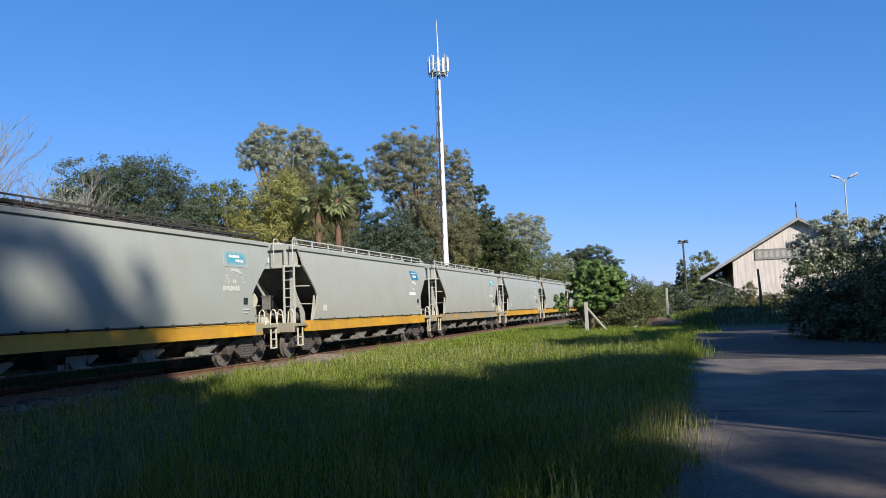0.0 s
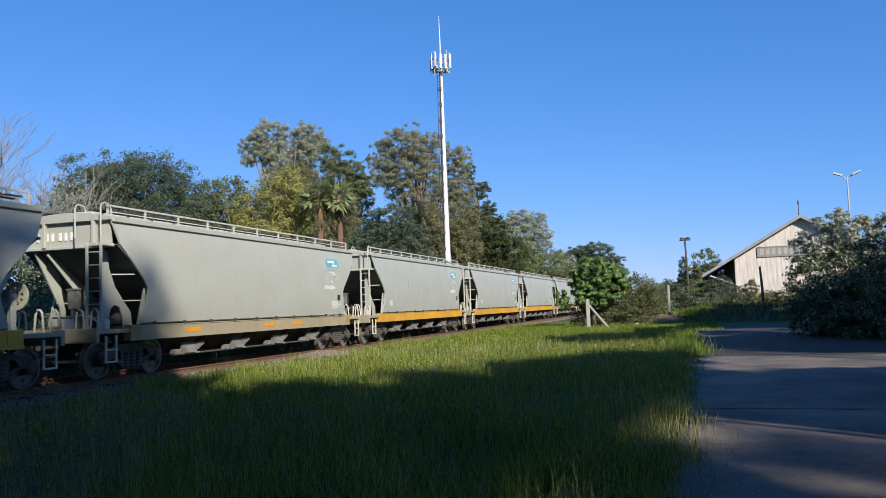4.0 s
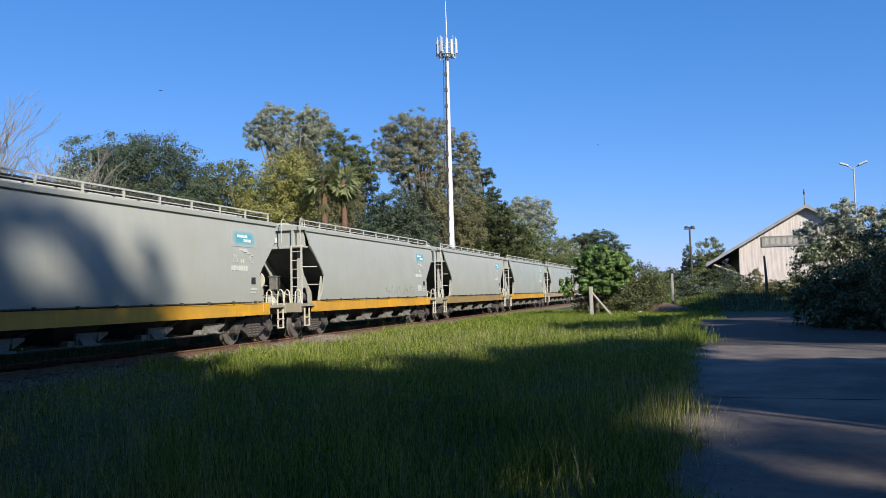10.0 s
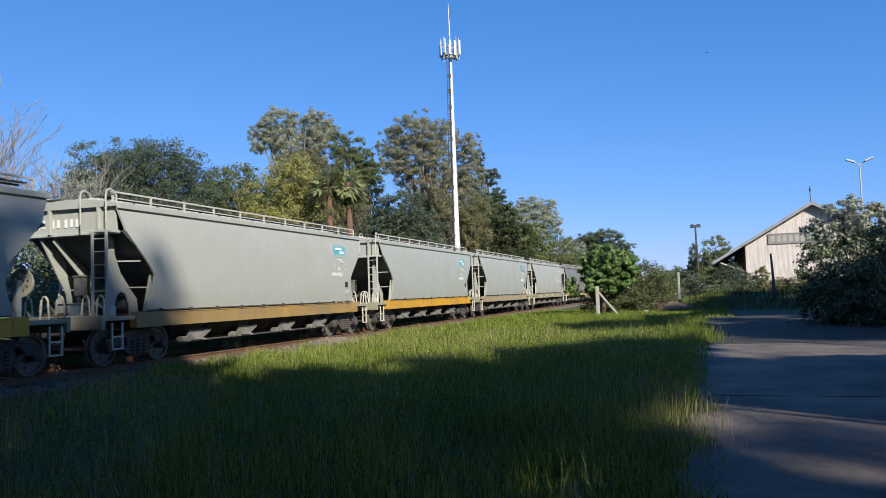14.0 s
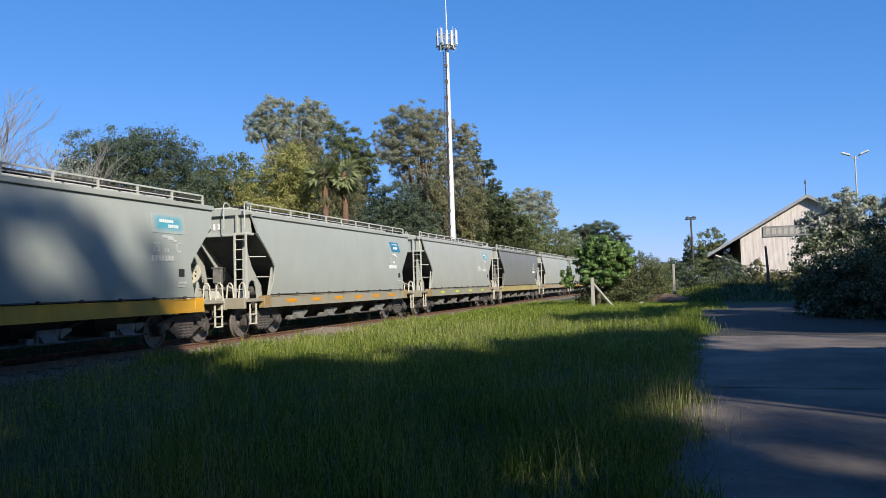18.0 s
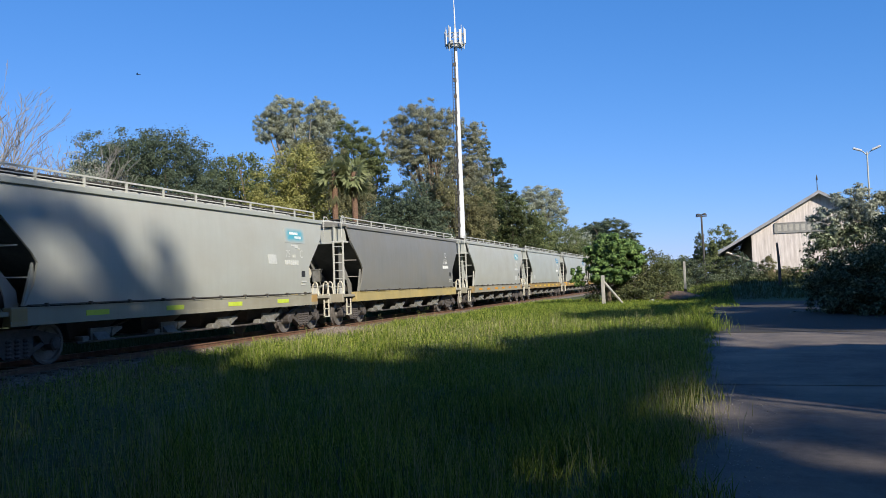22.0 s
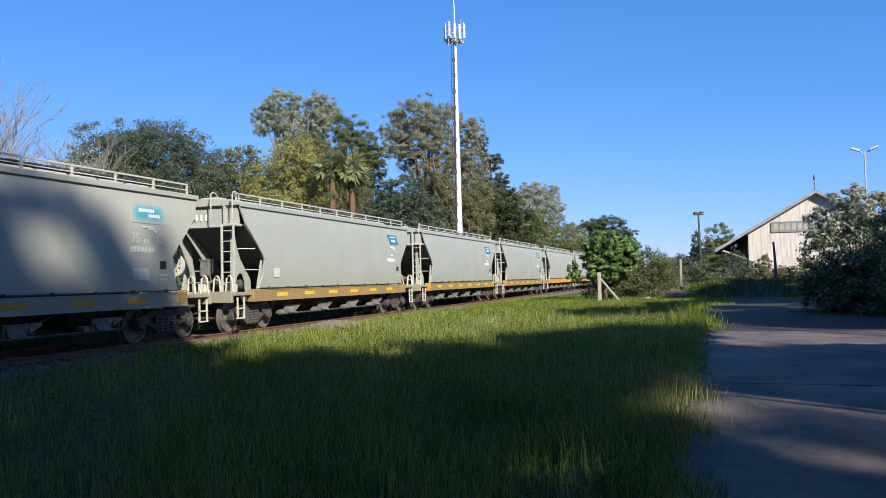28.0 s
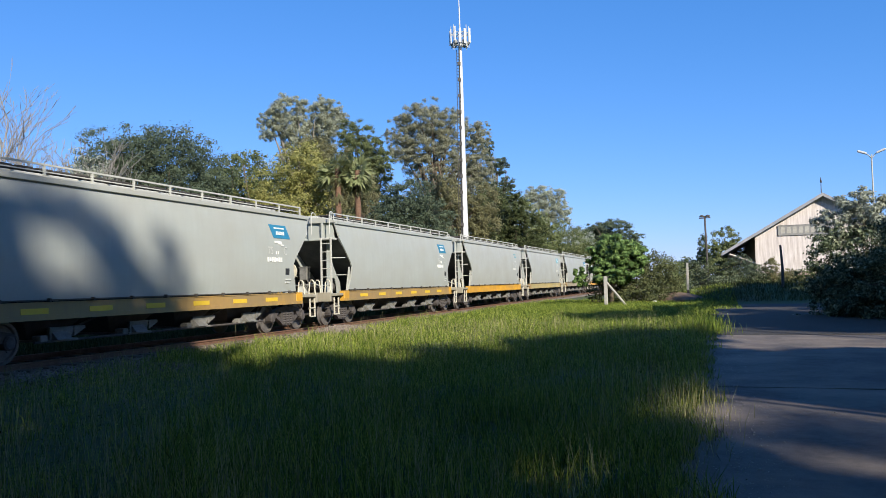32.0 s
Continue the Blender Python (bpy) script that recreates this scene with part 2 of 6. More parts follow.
def road_material(name, dark, light, dust):
    m = mat(name, light, 0.9)
    v = coords(m, (1, 1, 1), True)
    big, fine, grit = noise_tex(m, v, 0.45, 6.0), noise_tex(m, v, 9.0, 5.0), noise_tex(m, v, 70.0, 2.0)
    c = ramp(m, fine, [(0.25, dark), (0.75, light)])
    c = mixed(m, ramp(m, big, [(0.42, (0, 0, 0)), (0.66, (0.85, 0.85, 0.85))]), c, dust)
    c = mixed(m, 0.35, c, ramp(m, grit, [(0.35, (0.3, 0.3, 0.3)), (0.65, (1.0, 1.0, 1.0))]), "MULTIPLY")
    paint_to(m, c)
    bump(m, grit, 0.5, 0.01)
    return m


SOIL = ground_material()
ROADMAT = road_material("worn_concrete_road", (0.072, 0.061, 0.056), (0.146, 0.123, 0.110), (0.275, 0.218, 0.172))
VERGE = road_material("dusty_verge", (0.07, 0.058, 0.045), (0.15, 0.125, 0.10), (0.20, 0.165, 0.125))
REDSOIL = surface("reddish_soil", (0.09, 0.056, 0.037), (0.25, 0.17, 0.115), 3, 0.95, relief=0.6, depth=0.05)
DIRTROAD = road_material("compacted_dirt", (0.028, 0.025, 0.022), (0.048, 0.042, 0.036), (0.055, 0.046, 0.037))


# ---- geometry helpers ----
class Shape:
    """Collects simple solids into one mesh."""

    def __init__(self):
        self.v, self.f = [], []

    def add(self, verts, faces):
        k = len(self.v)
        self.v += [tuple(p) for p in verts]
        self.f += [tuple(i + k for i in f) for f in faces]
        return self

    def box(self, x0, x1, y0, y1, z0, z1, b=0.0, m=None):
        """A box with its upright and lying edges cut by b."""
        if b <= 0:
            vs = [(x, y, z) for z in (z0, z1) for x, y in ((x0, y0), (x1, y0), (x1, y1), (x0, y1))]
            fs = [(3, 2, 1, 0), (4, 5, 6, 7), (0, 1, 5, 4), (1, 2, 6, 5), (2, 3, 7, 6), (3, 0, 4, 7)]
        else:
            rings = []
            for z, c in ((z0, b), (z0 + b, 0), (z1 - b, 0), (z1, b)):
                d = b
                xs, ys = (x0 + c, x1 - c), (y0 + c, y1 - c)
                rings += [(xs[0] + d, ys[0], z), (xs[1] - d, ys[0], z), (xs[1], ys[0] + d, z), (xs[1], ys[1] - d, z),
                          (xs[1] - d, ys[1], z), (xs[0] + d, ys[1], z), (xs[0], ys[1] - d, z), (xs[0], ys[0] + d, z)]
            vs, fs = rings, [tuple(range(7, -1, -1)), tuple(range(24, 32))]
            for r in range(3):
                fs += [(8 * r + i, 8 * r + (i + 1) % 8, 8 * r + 8 + (i + 1) % 8, 8 * r + 8 + i) for i in range(8)]
        if m is not None:
            vs = [m @ Vector(p) for p in vs]
        return self.add(vs, fs)

    def tube(self, pts, r, n=6, cap=True):
        """A round tube along points; r is one radius or one for each point."""
        pts = [Vector(p) for p in pts]
        rs = [r] * len(pts) if isinstance(r, (int, float)) else r
        vs, fs = [], []
        for i, p in enumerate(pts):
            d = (pts[min(i + 1, len(pts) - 1)] - pts[max(i - 1, 0)]).normalized()
            a = d.cross(Vector((0, 0, 1)) if abs(d.z) < 0.9 else Vector((1, 0, 0))).normalized()
            b = d.cross(a)
            vs += [p + rs[i] * (math.cos(6.28319 * k / n) * a + math.sin(6.28319 * k / n) * b) for k in range(n)]
        for i in range(len(pts) - 1):
            fs += [(i * n + k, i * n + (k + 1) % n, i * n + n + (k + 1) % n, i * n + n + k) for k in range(n)]
        if cap:
            fs += [tuple(range(n - 1, -1, -1)), tuple(range((len(pts) - 1) * n, len(pts) * n))]
        return self.add(vs, fs)

    def prism(self, poly, axis, a, b):
        """A polygon pushed along an axis from a to b. Its corners are in the other two axes, in order."""
        n = len(poly)
        put = {"x": lambda p, s: (s, p[0], p[1]), "y": lambda p, s: (p[0], s, p[1]), "z": lambda p, s: (p[0], p[1], s)}[axis]
        vs = [put(p, a) for p in poly] + [put(p, b) for p in poly]
        fs = [tuple(range(n - 1, -1, -1)), tuple(range(n, 2 * n))]
        fs += [(i, (i + 1) % n, n + (i + 1) % n, n + i) for i in range(n)]
        return self.add(vs, fs)

    def lathe(self, prof, axis, n=20, at=(0, 0, 0)):
        """A profile of (along, radius) turned round the x, y or z axis through a place."""
        vs, fs = [], []
        for s, r in prof:
            for k in range(n):
                c, d = r * math.cos(6.28319 * k / n), r * math.sin(6.28319 * k / n)
                p = {"x": (s, c, d), "y": (c, s, d), "z": (c, d, s)}[axis]
                vs.append((p[0] + at[0], p[1] + at[1], p[2] + at[2]))
        for i in range(len(prof) - 1):
            fs += [(i * n + k, i * n + (k + 1) % n, i * n + n + (k + 1) % n, i * n + n + k) for k in range(n)]
        fs += [tuple(range(n - 1, -1, -1)), tuple(range((len(prof) - 1) * n, len(prof) * n))]
        return self.add(vs, fs)

    def mesh(self, name, material=None, smooth=False):
        me = bpy.data.meshes.new(name)
        me.from_pydata(self.v, [], self.f)
        bm = bmesh.new()
        bm.from_mesh(me)
        bmesh.ops.recalc_face_normals(bm, faces=bm.faces)
        bm.to_mesh(me)
        bm.free()
        if material:
            me.materials.append(material)
        if smooth:
            me.polygons.foreach_set("use_smooth", [True] * len(me.polygons))
        return me


def part(name, me, parent, label="", at=None):
    ob = new(name, me)
    ob.parent = parent
    if at is not None:
        ob.matrix_basis = at
    return tagged(ob, label=label)


def thing(name, label, category, at=None, group="", kind="", me=None):
    ob = new(name, me)
    if at is not None:
        ob.matrix_basis = at
    return tagged(ob, label, category, group, kind)


def quads_mesh(name, corners, material):
    """A mesh of loose quads from an array of shape (n, 4, 3)."""
    n = len(corners)
    me = bpy.data.meshes.new(name)
    me.vertices.add(4 * n)
    me.vertices.foreach_set("co", np.asarray(corners, dtype=np.float32).ravel())
    me.loops.add(4 * n)
    me.loops.foreach_set("vertex_index", np.arange(4 * n, dtype=np.int32))
    me.polygons.add(n)
    me.polygons.foreach_set("loop_start", np.arange(0, 4 * n, 4, dtype=np.int32))
    me.update(calc_edges=True)
    me.materials.append(material)
    return me


# ---- ground, road and track ----
TRACK_X, RAIL_Z = -14.7, 0.24


def smooth01(a, b, v):
    u = np.clip((v - a) / (b - a), 0, 1)
    return u * u * (3 - 2 * u)


def land(x, y):
    """Height of the ground: flat, a raised bank in front of the shed, small bumps."""
    x, y = np.asarray(x, float), np.asarray(y, float)
    h = 1.15 * smooth01(52, 64, y) * smooth01(-6, 3, x) * (1 - smooth01(140, 260, y))
    off = np.abs(x - TRACK_X)
    rough = 0.05 * np.sin(0.9 * x + 0.4 * y) * np.sin(0.55 * y - 0.3 * x) + 0.03 * np.sin(2.1 * x - 1.3 * y)
    rough = rough * smooth01(2.6, 4.5, off) * (1 - smooth01(-1.2, -0.3, x) * (1 - smooth01(10, 14, x)))
    return h + rough


def make_ground():
    xs = np.concatenate([np.array([-1500, -700, -350, -200, -120, -80, -60]), np.arange(-50, 40, 0.75), np.array([40, 60, 90, 150, 300, 700, 1500])])
    ys = np.concatenate([np.array([-700, -300, -120, -60, -30]), np.arange(-20, 100, 0.75), np.array([100, 120, 150, 200, 300, 500, 900, 2000])])
    gx, gy = np.meshgrid(xs, ys)
    gz = land(gx, gy)
    nx, ny = len(xs), len(ys)
    verts = np.stack([gx, gy, gz], -1).reshape(-1, 3)
    i = np.arange((ny - 1) * nx).reshape(ny - 1, nx)[:, :-1].ravel()
    faces = np.stack([i, i + 1, i + nx + 1, i + nx], -1)
    me = bpy.data.meshes.new("ground")
    me.from_pydata(verts.tolist(), [], faces.tolist())
    me.polygons.foreach_set("use_smooth", [True] * len(me.polygons))
    me.materials.append(SOIL)
    thing("ground", "rough turf and bare soil beside the railway", "ground", kind="structure", me=me)


make_ground()


def smooth_edge(y, k):
    return 0.05 * math.sin(1.3 * y + k) + 0.035 * math.sin(3.7 * y + 2 * k) + 0.02 * math.sin(9.1 * y)


def road_slab(name, label, x0, x1, y0, y1, top, material, seed, ragged=0.12):
    """A slab with an uneven edge, 12 cm thick."""
    rng = random.Random(seed)
    edge = []
    steps = max(6, int((y1 - y0) / 0.12))
    for k in range(steps + 1):
        v = y0 + (y1 - y0) * k / steps
        edge.append((x0 + 8 * ragged * smooth_edge(v, seed), v))
    for k in range(1, 20):
        edge.append((x0 + (x1 - x0) * k / 20, y1 + rng.uniform(-0.04, 0.04)))
    edge += [(x1, y1), (x1, y0)]
    me = Shape().prism(edge, "z", top - 0.12, top).mesh(name, material)
    return thing(name, label, "road", kind="structure", me=me)


road_slab("road_near", "worn concrete road slab with dust along its edge", 0.0, 6.2, -25, 12.92, 0.030, ROADMAT, 3, 0.08)
road_slab("road_far", "worn concrete road slab ending at a dirt track", 0.04, 6.2, 12.96, 24.3, 0.034, ROADMAT, 4, 0.08)
road_slab("verge", "strip of bare dusty soil beside the road", -0.32, 1.0, -25, 24.3, 0.020, VERGE, 6, 0.16)
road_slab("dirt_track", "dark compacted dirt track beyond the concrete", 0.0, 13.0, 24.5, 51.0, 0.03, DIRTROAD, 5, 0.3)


def make_track():
    track = thing("railway_track", "rusty rails on weathered sleepers in dusty ballast", "railway track", pose(TRACK_X, 0, 0), kind="structure")
    bed = [(-2.3, -0.05), (-1.55, 0.07), (1.55, 0.07), (2.3, -0.05)]
    part("ballast_bed", Shape().prism(bed, "y", -40, 400).mesh("ballast_bed", BALLAST), track, "brown dusty ballast")
    z = RAIL_Z
    prof = [(-0.07, z - 0.15), (0.07, z - 0.15), (0.07, z - 0.135), (0.01, z - 0.12), (0.01, z - 0.045), (0.036, z - 0.035), (0.036, z - 0.005),
            (0.03, z), (-0.03, z), (-0.036, z - 0.005), (-0.036, z - 0.035), (-0.01, z - 0.045), (-0.01, z - 0.12), (-0.07, z - 0.135)]
    for s in (-0.873, 0.873):
        part("rail", Shape().prism([(p[0] + s, p[1]) for p in prof], "y", -40, 400).mesh("rail", RAILSTEEL), track, "rusty steel rail")
    sl = Shape().box(-1.35, 1.35, -0.12, 0.12, -0.02, 0.12, 0.012).mesh("sleeper", SLEEPER)
    rng = random.Random(8)
    for k in range(190):
        part("sleeper", sl, track, at=pose(rng.uniform(-0.06, 0.06), 2 + 0.62 * k, rng.uniform(-0.012, 0.008), 0, 0, rng.uniform(-1.2, 1.2)))


make_track()


def make_stones():
    """Loose ballast stones along the near shoulder and on two bare patches."""
    rng = np.random.default_rng(5)
    n = 9000
    y = 10 + 60 * rng.random(n) ** 1.5
    x = TRACK_X + rng.choice([-1, 1, 1, 1], n) * (0.95 + 1.55 * rng.random(n))
    z = np.where(np.abs(x - TRACK_X) < 1.55, 0.075, 0.075 - 0.15 * (np.abs(x - TRACK_X) - 1.55) / 0.75)
    m = 1600
    px, py = rng.normal(-12.6, 0.45, m), rng.normal(26.2, 0.9, m)
    qx, qy = rng.normal(-11.9, 0.5, m), rng.normal(15.2, 2.2, m)
    x, y = np.concatenate([x, px, qx]), np.concatenate([y, py, qy])
    z = np.concatenate([z, 0.06 + land(px, py) + 0.20 * np.exp(-((px + 12.6) ** 2 + (py - 26.2) ** 2)), land(qx, qy)])
    r = 0.022 + 0.035 * rng.random(len(x))
    octa = np.array([(1, 0, 0), (0, 1, 0), (-1, 0, 0), (0, -1, 0), (0, 0, 1), (0, 0, -1)], float)
    dirs = octa[None] * (0.6 + 0.8 * rng.random((len(x), 6, 1))) + 0.25 * rng.normal(size=(len(x), 6, 3))
    co = dirs * r[:, None, None] + np.stack([x, y, z], -1)[:, None]
    tri = np.array([(0, 1, 4), (1, 2, 4), (2, 3, 4), (3, 0, 4), (1, 0, 5), (2, 1, 5), (3, 2, 5), (0, 3, 5)])
    faces = (tri[None] + 6 * np.arange(len(x))[:, None, None]).reshape(-1, 3)
    me = bpy.data.meshes.new("ballast_stones")
    me.from_pydata(co.reshape(-1, 3).tolist(), [], faces.tolist())
    me.materials.append(BALLAST)
    thing("ballast_stones", "loose brown ballast stones beside the rails", "gravel", kind="stuff", me=me)


make_stones()


def make_pebbles():
    """Dusty pebbles and crumbs along the edge of the road and at the joints of the slabs."""
    rng = np.random.default_rng(15)
    n = 2600
    y = 4 + 21 * rng.random(n) ** 1.3
    x = np.abs(rng.normal(0, 0.30, n)) * rng.choice([1, 1, -0.5], n)
    far = rng.random(n) < 0.05
    x = np.where(far, 5.5 * rng.random(n), x)
    r = (0.003 + 0.009 * rng.random(n) ** 4) * np.where(far, 0.8, 1.1)
    z = np.where(x > 0.1, 0.036, land(x, y) + 0.02)
    octa = np.array([(1, 0, 0), (0, 1, 0), (-1, 0, 0), (0, -1, 0), (0, 0, 0.7), (0, 0, -0.7)], float)
    co = octa[None] * (0.6 + 0.8 * rng.random((n, 6, 1))) * r[:, None, None] + np.stack([x, y, z], -1)[:, None]
    tri = np.array([(0, 1, 4), (1, 2, 4), (2, 3, 4), (3, 0, 4), (1, 0, 5), (2, 1, 5), (3, 2, 5), (0, 3, 5)])
    faces = (tri[None] + 6 * np.arange(n)[:, None, None]).reshape(-1, 3)
    me = bpy.data.meshes.new("pebbles")
    me.from_pydata(co.reshape(-1, 3).tolist(), [], faces.tolist())
    me.materials.append(PEBBLE)
    thing("pebbles", "pale dusty pebbles along the road edge", "gravel", kind="stuff", me=me)


make_pebbles()


# ---- the hopper wagons ----
HALF = ((0.905, 1.40), (1.30, 1.43), (1.7, 1.485), (2.3, 1.50), (2.9, 1.49), (3.3, 1.46), (3.6, 1.42), (3.9, 1.36))
ENDS = ((1.30, 6.05), (1.75, 5.86), (2.2, 5.78), (2.4, 5.92), (3.26, 6.76), (3.9, 7.0))
MESHES = {}


def at_z(table, z):
    return float(np.interp(z, [a for a, _ in table], [b for _, b in table]))


def cached(key, build):
    if key not in MESHES:
        MESHES[key] = build()
    return MESHES[key]


def lengthened(me):
    """Wagon parts are drawn for a body 14 m long; this one is 14.4 m."""
    me.transform(Matrix.Diagonal((1, 1.03, 1, 1)))
    return me


def side_sheet(s):
    """The bulged side of the body, with a slanting edge at both ends."""
    zs = [1.30, 1.5, 1.75, 2.0, 2.2, 2.4, 2.7, 3.0, 3.26, 3.5, 3.7, 3.9]
    sh = Shape()
    cols = 12
    for t in (0.0, 0.05):
        vs = [(s * (at_z(HALF, z) - t), (-1 + 2 * k / cols) * at_z(ENDS, z), z) for z in zs for k in range(cols + 1)]
        w = cols + 1
        sh.add(vs, [(r * w + k, r * w + k + 1, r * w + w + k + 1, r * w + w + k) for r in range(len(zs) - 1) for k in range(cols)])
    bent = len(sh.f)
    for e in (-1, 1):
        rim = [(s * (at_z(HALF, z) - t), e * at_z(ENDS, z), z) for t in (0.0, 0.05) for z in zs]
        n = len(zs)
        sh.add(rim, [(r, r + 1, n + r + 1, n + r) for r in range(n - 1)])
    me = sh.mesh("side_sheet")
    me.polygons.foreach_set("use_smooth", [k < bent for k in range(len(me.polygons))])
    return me


def eave_lip(s):
    """The folded lip under the roof edge, along the whole side."""
    a, b = sorted((s * 1.37, s * 1.445))
    return Shape().box(a, b, -6.98, 6.98, 3.80, 3.925, 0.01).mesh("eave_lip")


def dent_lines(rows_):
    """Thin dark weld marks and scrapes on the side."""
    sh = Shape()
    for y, z, ww, h, slant in rows_:
        b = on_side(y, z, ww, h, slant, 0.004)
        sh.add(b.v, b.f)
    return sh.mesh("scrape_mark", SCRAPE)


def roof_mesh():
    sh = Shape()
    arc = [(x, 3.93 + 0.16 * (1 - (x / 1.4) ** 2)) for x in np.linspace(-1.4, 1.4, 9)]
    sh.prism(arc + [(1.4, 3.86), (-1.4, 3.86)], "y", -7.03, 7.03)
    return sh.mesh("roof")


def end_panel(s):
    sh = Shape()
    zs = (3.24, 3.4, 3.6, 3.9)
    poly = [(-0.90 * at_z(HALF, z), z) for z in zs] + [(x, 3.92 + 0.14 * (1 - (x / 1.4) ** 2)) for x in np.linspace(-1.2, 1.2, 7)]
    poly += [(0.90 * at_z(HALF, z), z) for z in reversed(zs)]
    sh.prism(poly, "y", s * 6.86, s * 6.92)
    sh.box(-1.34, 1.34, min(s * 6.80, s * 6.98), max(s * 6.80, s * 6.98), 3.20, 3.27, 0.01)
    for x in (-0.62, 0.86):
        sh.box(x - 0.045, x + 0.045, min(s * 6.94, s * 7.03), max(s * 6.94, s * 7.03), 3.25, 3.96, 0.008)
    return sh.mesh("end_panel")


def slope_sheet(s):
    """The sloping end of the hopper, with stiffening ribs under it."""
    sh = Shape()
    sh.prism([(s * 6.86, 3.24), (s * 3.75, 0.98), (s * 3.65, 1.02), (s * 6.75, 3.28)], "x", -1.43, 1.43)
    return sh.mesh("slope_sheet")


def end_gusset(s, x):
    """An upright web under the sloping end, with an arched hole cut in its foot."""
    pts = [(6.86, 3.18), (6.68, 3.18), (6.62, 2.7), (6.42, 2.25), (6.12, 1.9), (5.86, 1.62), (5.8, 1.20), (6.1, 1.20), (6.14, 1.5), (6.25, 1.74), (6.42, 1.80), (6.56, 1.72), (6.64, 1.5), (6.66, 1.20), (6.9, 1.20)]
    pts = [(s * y, z) for y, z in pts]
    return Shape().prism(pts, "x", x - 0.02, x + 0.02).mesh("end_gusset")


def slant_web(s, x):
    """The narrower web on the far side of the ladder, which leans in along the sloping end and stands on the deck."""
    pts = [(6.92, 3.20), (6.44, 3.20), (6.30, 2.86), (6.1, 2.62), (6.02, 2.15), (5.90, 1.72), (5.86, 1.20), (6.0, 1.20), (6.06, 1.75)]
    return Shape().prism([(s * y, z) for y, z in pts], "x", x - 0.02, x + 0.02).mesh("slant_web")


def slope_rib(s, x, depth):
    """A rib that runs down the outside of the sloping end."""
    a, b = Vector((6.82, 3.20)), Vector((4.3, 1.34))
    n = Vector((0.59, -0.81)) * depth
    pts = [a, b, b + n * 1.3, a + n * 0.35]
    return Shape().prism([(s * q.x, q.y) for q in pts], "x", x - 0.015, x + 0.015).mesh("slope_rib")


def bracket_plate(s, z, depth, side):
    y1 = 4.45 + (z - 0.98) * 2.51 / 2.26
    y2 = y1 + depth
    return Shape().prism([(1.0 * side, s * y2), (1.40 * side, s * y1), (1.0 * side, s * y1)], "z", z - 0.015, z + 0.015).mesh("bracket_plate")


def corner_plate(s, x):
    pts = [(s * 5.82, 2.2), (s * 6.08, 1.30), (s * 5.72, 1.30)]
    return Shape().prism(pts, "x", x - 0.03, x + 0.03).mesh("corner_plate")


def side_sill(s):
    """The long side sill: a channel with flanges and small lashing cleats."""
    x = s * 1.455
    sh = Shape()
    y = 6.42
    a, b = sorted((x, x - s * 0.16))
    sh.box(a, b, -y, y, 0.905, 1.265, 0.012)
    a, b = sorted((x + s * 0.015, x - s * 0.2))
    sh.box(a, b, -y, y, 0.90, 1.0)
    sh.box(a, b, -y, y, 1.25, 1.275)
    return sh.mesh("side_sill")


def sill_end(s, e):
    a, b = sorted((s * 1.47, s * 1.25))
    c, d = sorted((e * 6.425, e * 6.0))
    return Shape().box(a, b, c, d, 0.89, 1.285, 0.02).mesh("sill_end")


def cleat(s):
    a, b = sorted((s * 1.42, s * 1.52))
    return Shape().box(a, b, -0.025, 0.025, 1.275, 1.355, 0.006).mesh("cleat")


def seam_strip(s):
    a, b = sorted((s * 1.40, s * 1.475))
    return Shape().box(a, b, -6.0, 6.0, 1.303, 1.329).mesh("seam_strip")


def end_platform(s):
    sh = Shape()
    a, b = sorted((s * 6.1, s * 7.5))
    sh.box(-1.42, 1.42, a, b, 1.10, 1.20, 0.012)
    a, b = sorted((s * 7.44, s * 7.56))
    sh.box(-1.44, 1.44, a, b, 0.90, 1.24, 0.012)
    return sh.mesh("end_platform")


def ladder(s, side):
    """A ladder of two flat stiles and round rungs, with a bracket at its head."""
    sh = Shape()
    y = s * 7.36
    x0, x1 = side * 1.0, side * 1.40
    for x in (x0, x1):
        sh.box(x - 0.035, x + 0.035, y - 0.02, y + 0.02, 1.2, 3.26, 0.006)
    a, b = sorted((s * 6.95, s * 7.36))
    c, d = sorted((x0 - side * 0.08, x1 + side * 0.04))
    sh.box(c, d, a, b, 3.20, 3.27, 0.008)
    return sh.mesh("ladder")


def hoop(pts, r=0.024):
    return Shape().tube(pts, r, 6).mesh("grab_rail")


def roof_hoop(s, x):
    y0, y1 = s * 7.25, s * 6.9
    return hoop([(x, y0, 3.42), (x, y0, 4.13), (x, y0 - s * 0.04, 4.22), (x, y0 - s * 0.12, 4.26), (x, y1 + s * 0.05, 4.22), (x, y1, 4.12), (x, y1, 3.95)], 0.02)


def deck_hoop(s, x):
    y = s * 7.42
    return hoop([(x - 0.13, y, 1.18), (x - 0.09, y, 1.62), (x - 0.03, y, 1.70), (x + 0.03, y, 1.70), (x + 0.09, y, 1.62), (x + 0.13, y, 1.18)])


def step_mesh(s, side):
    y = s * 7.1
    x = side * 1.46
    sh = Shape()
    for e in (-0.17, 0.17):
        sh.box(x - 0.02, x + 0.02, y + e - 0.02, y + e + 0.02, 0.42, 1.05)
    for z in (0.43, 0.72):
        sh.box(x - 0.03, x + 0.03, y - 0.19, y + 0.19, z - 0.015, z + 0.02)
    return sh.mesh("foot_step")


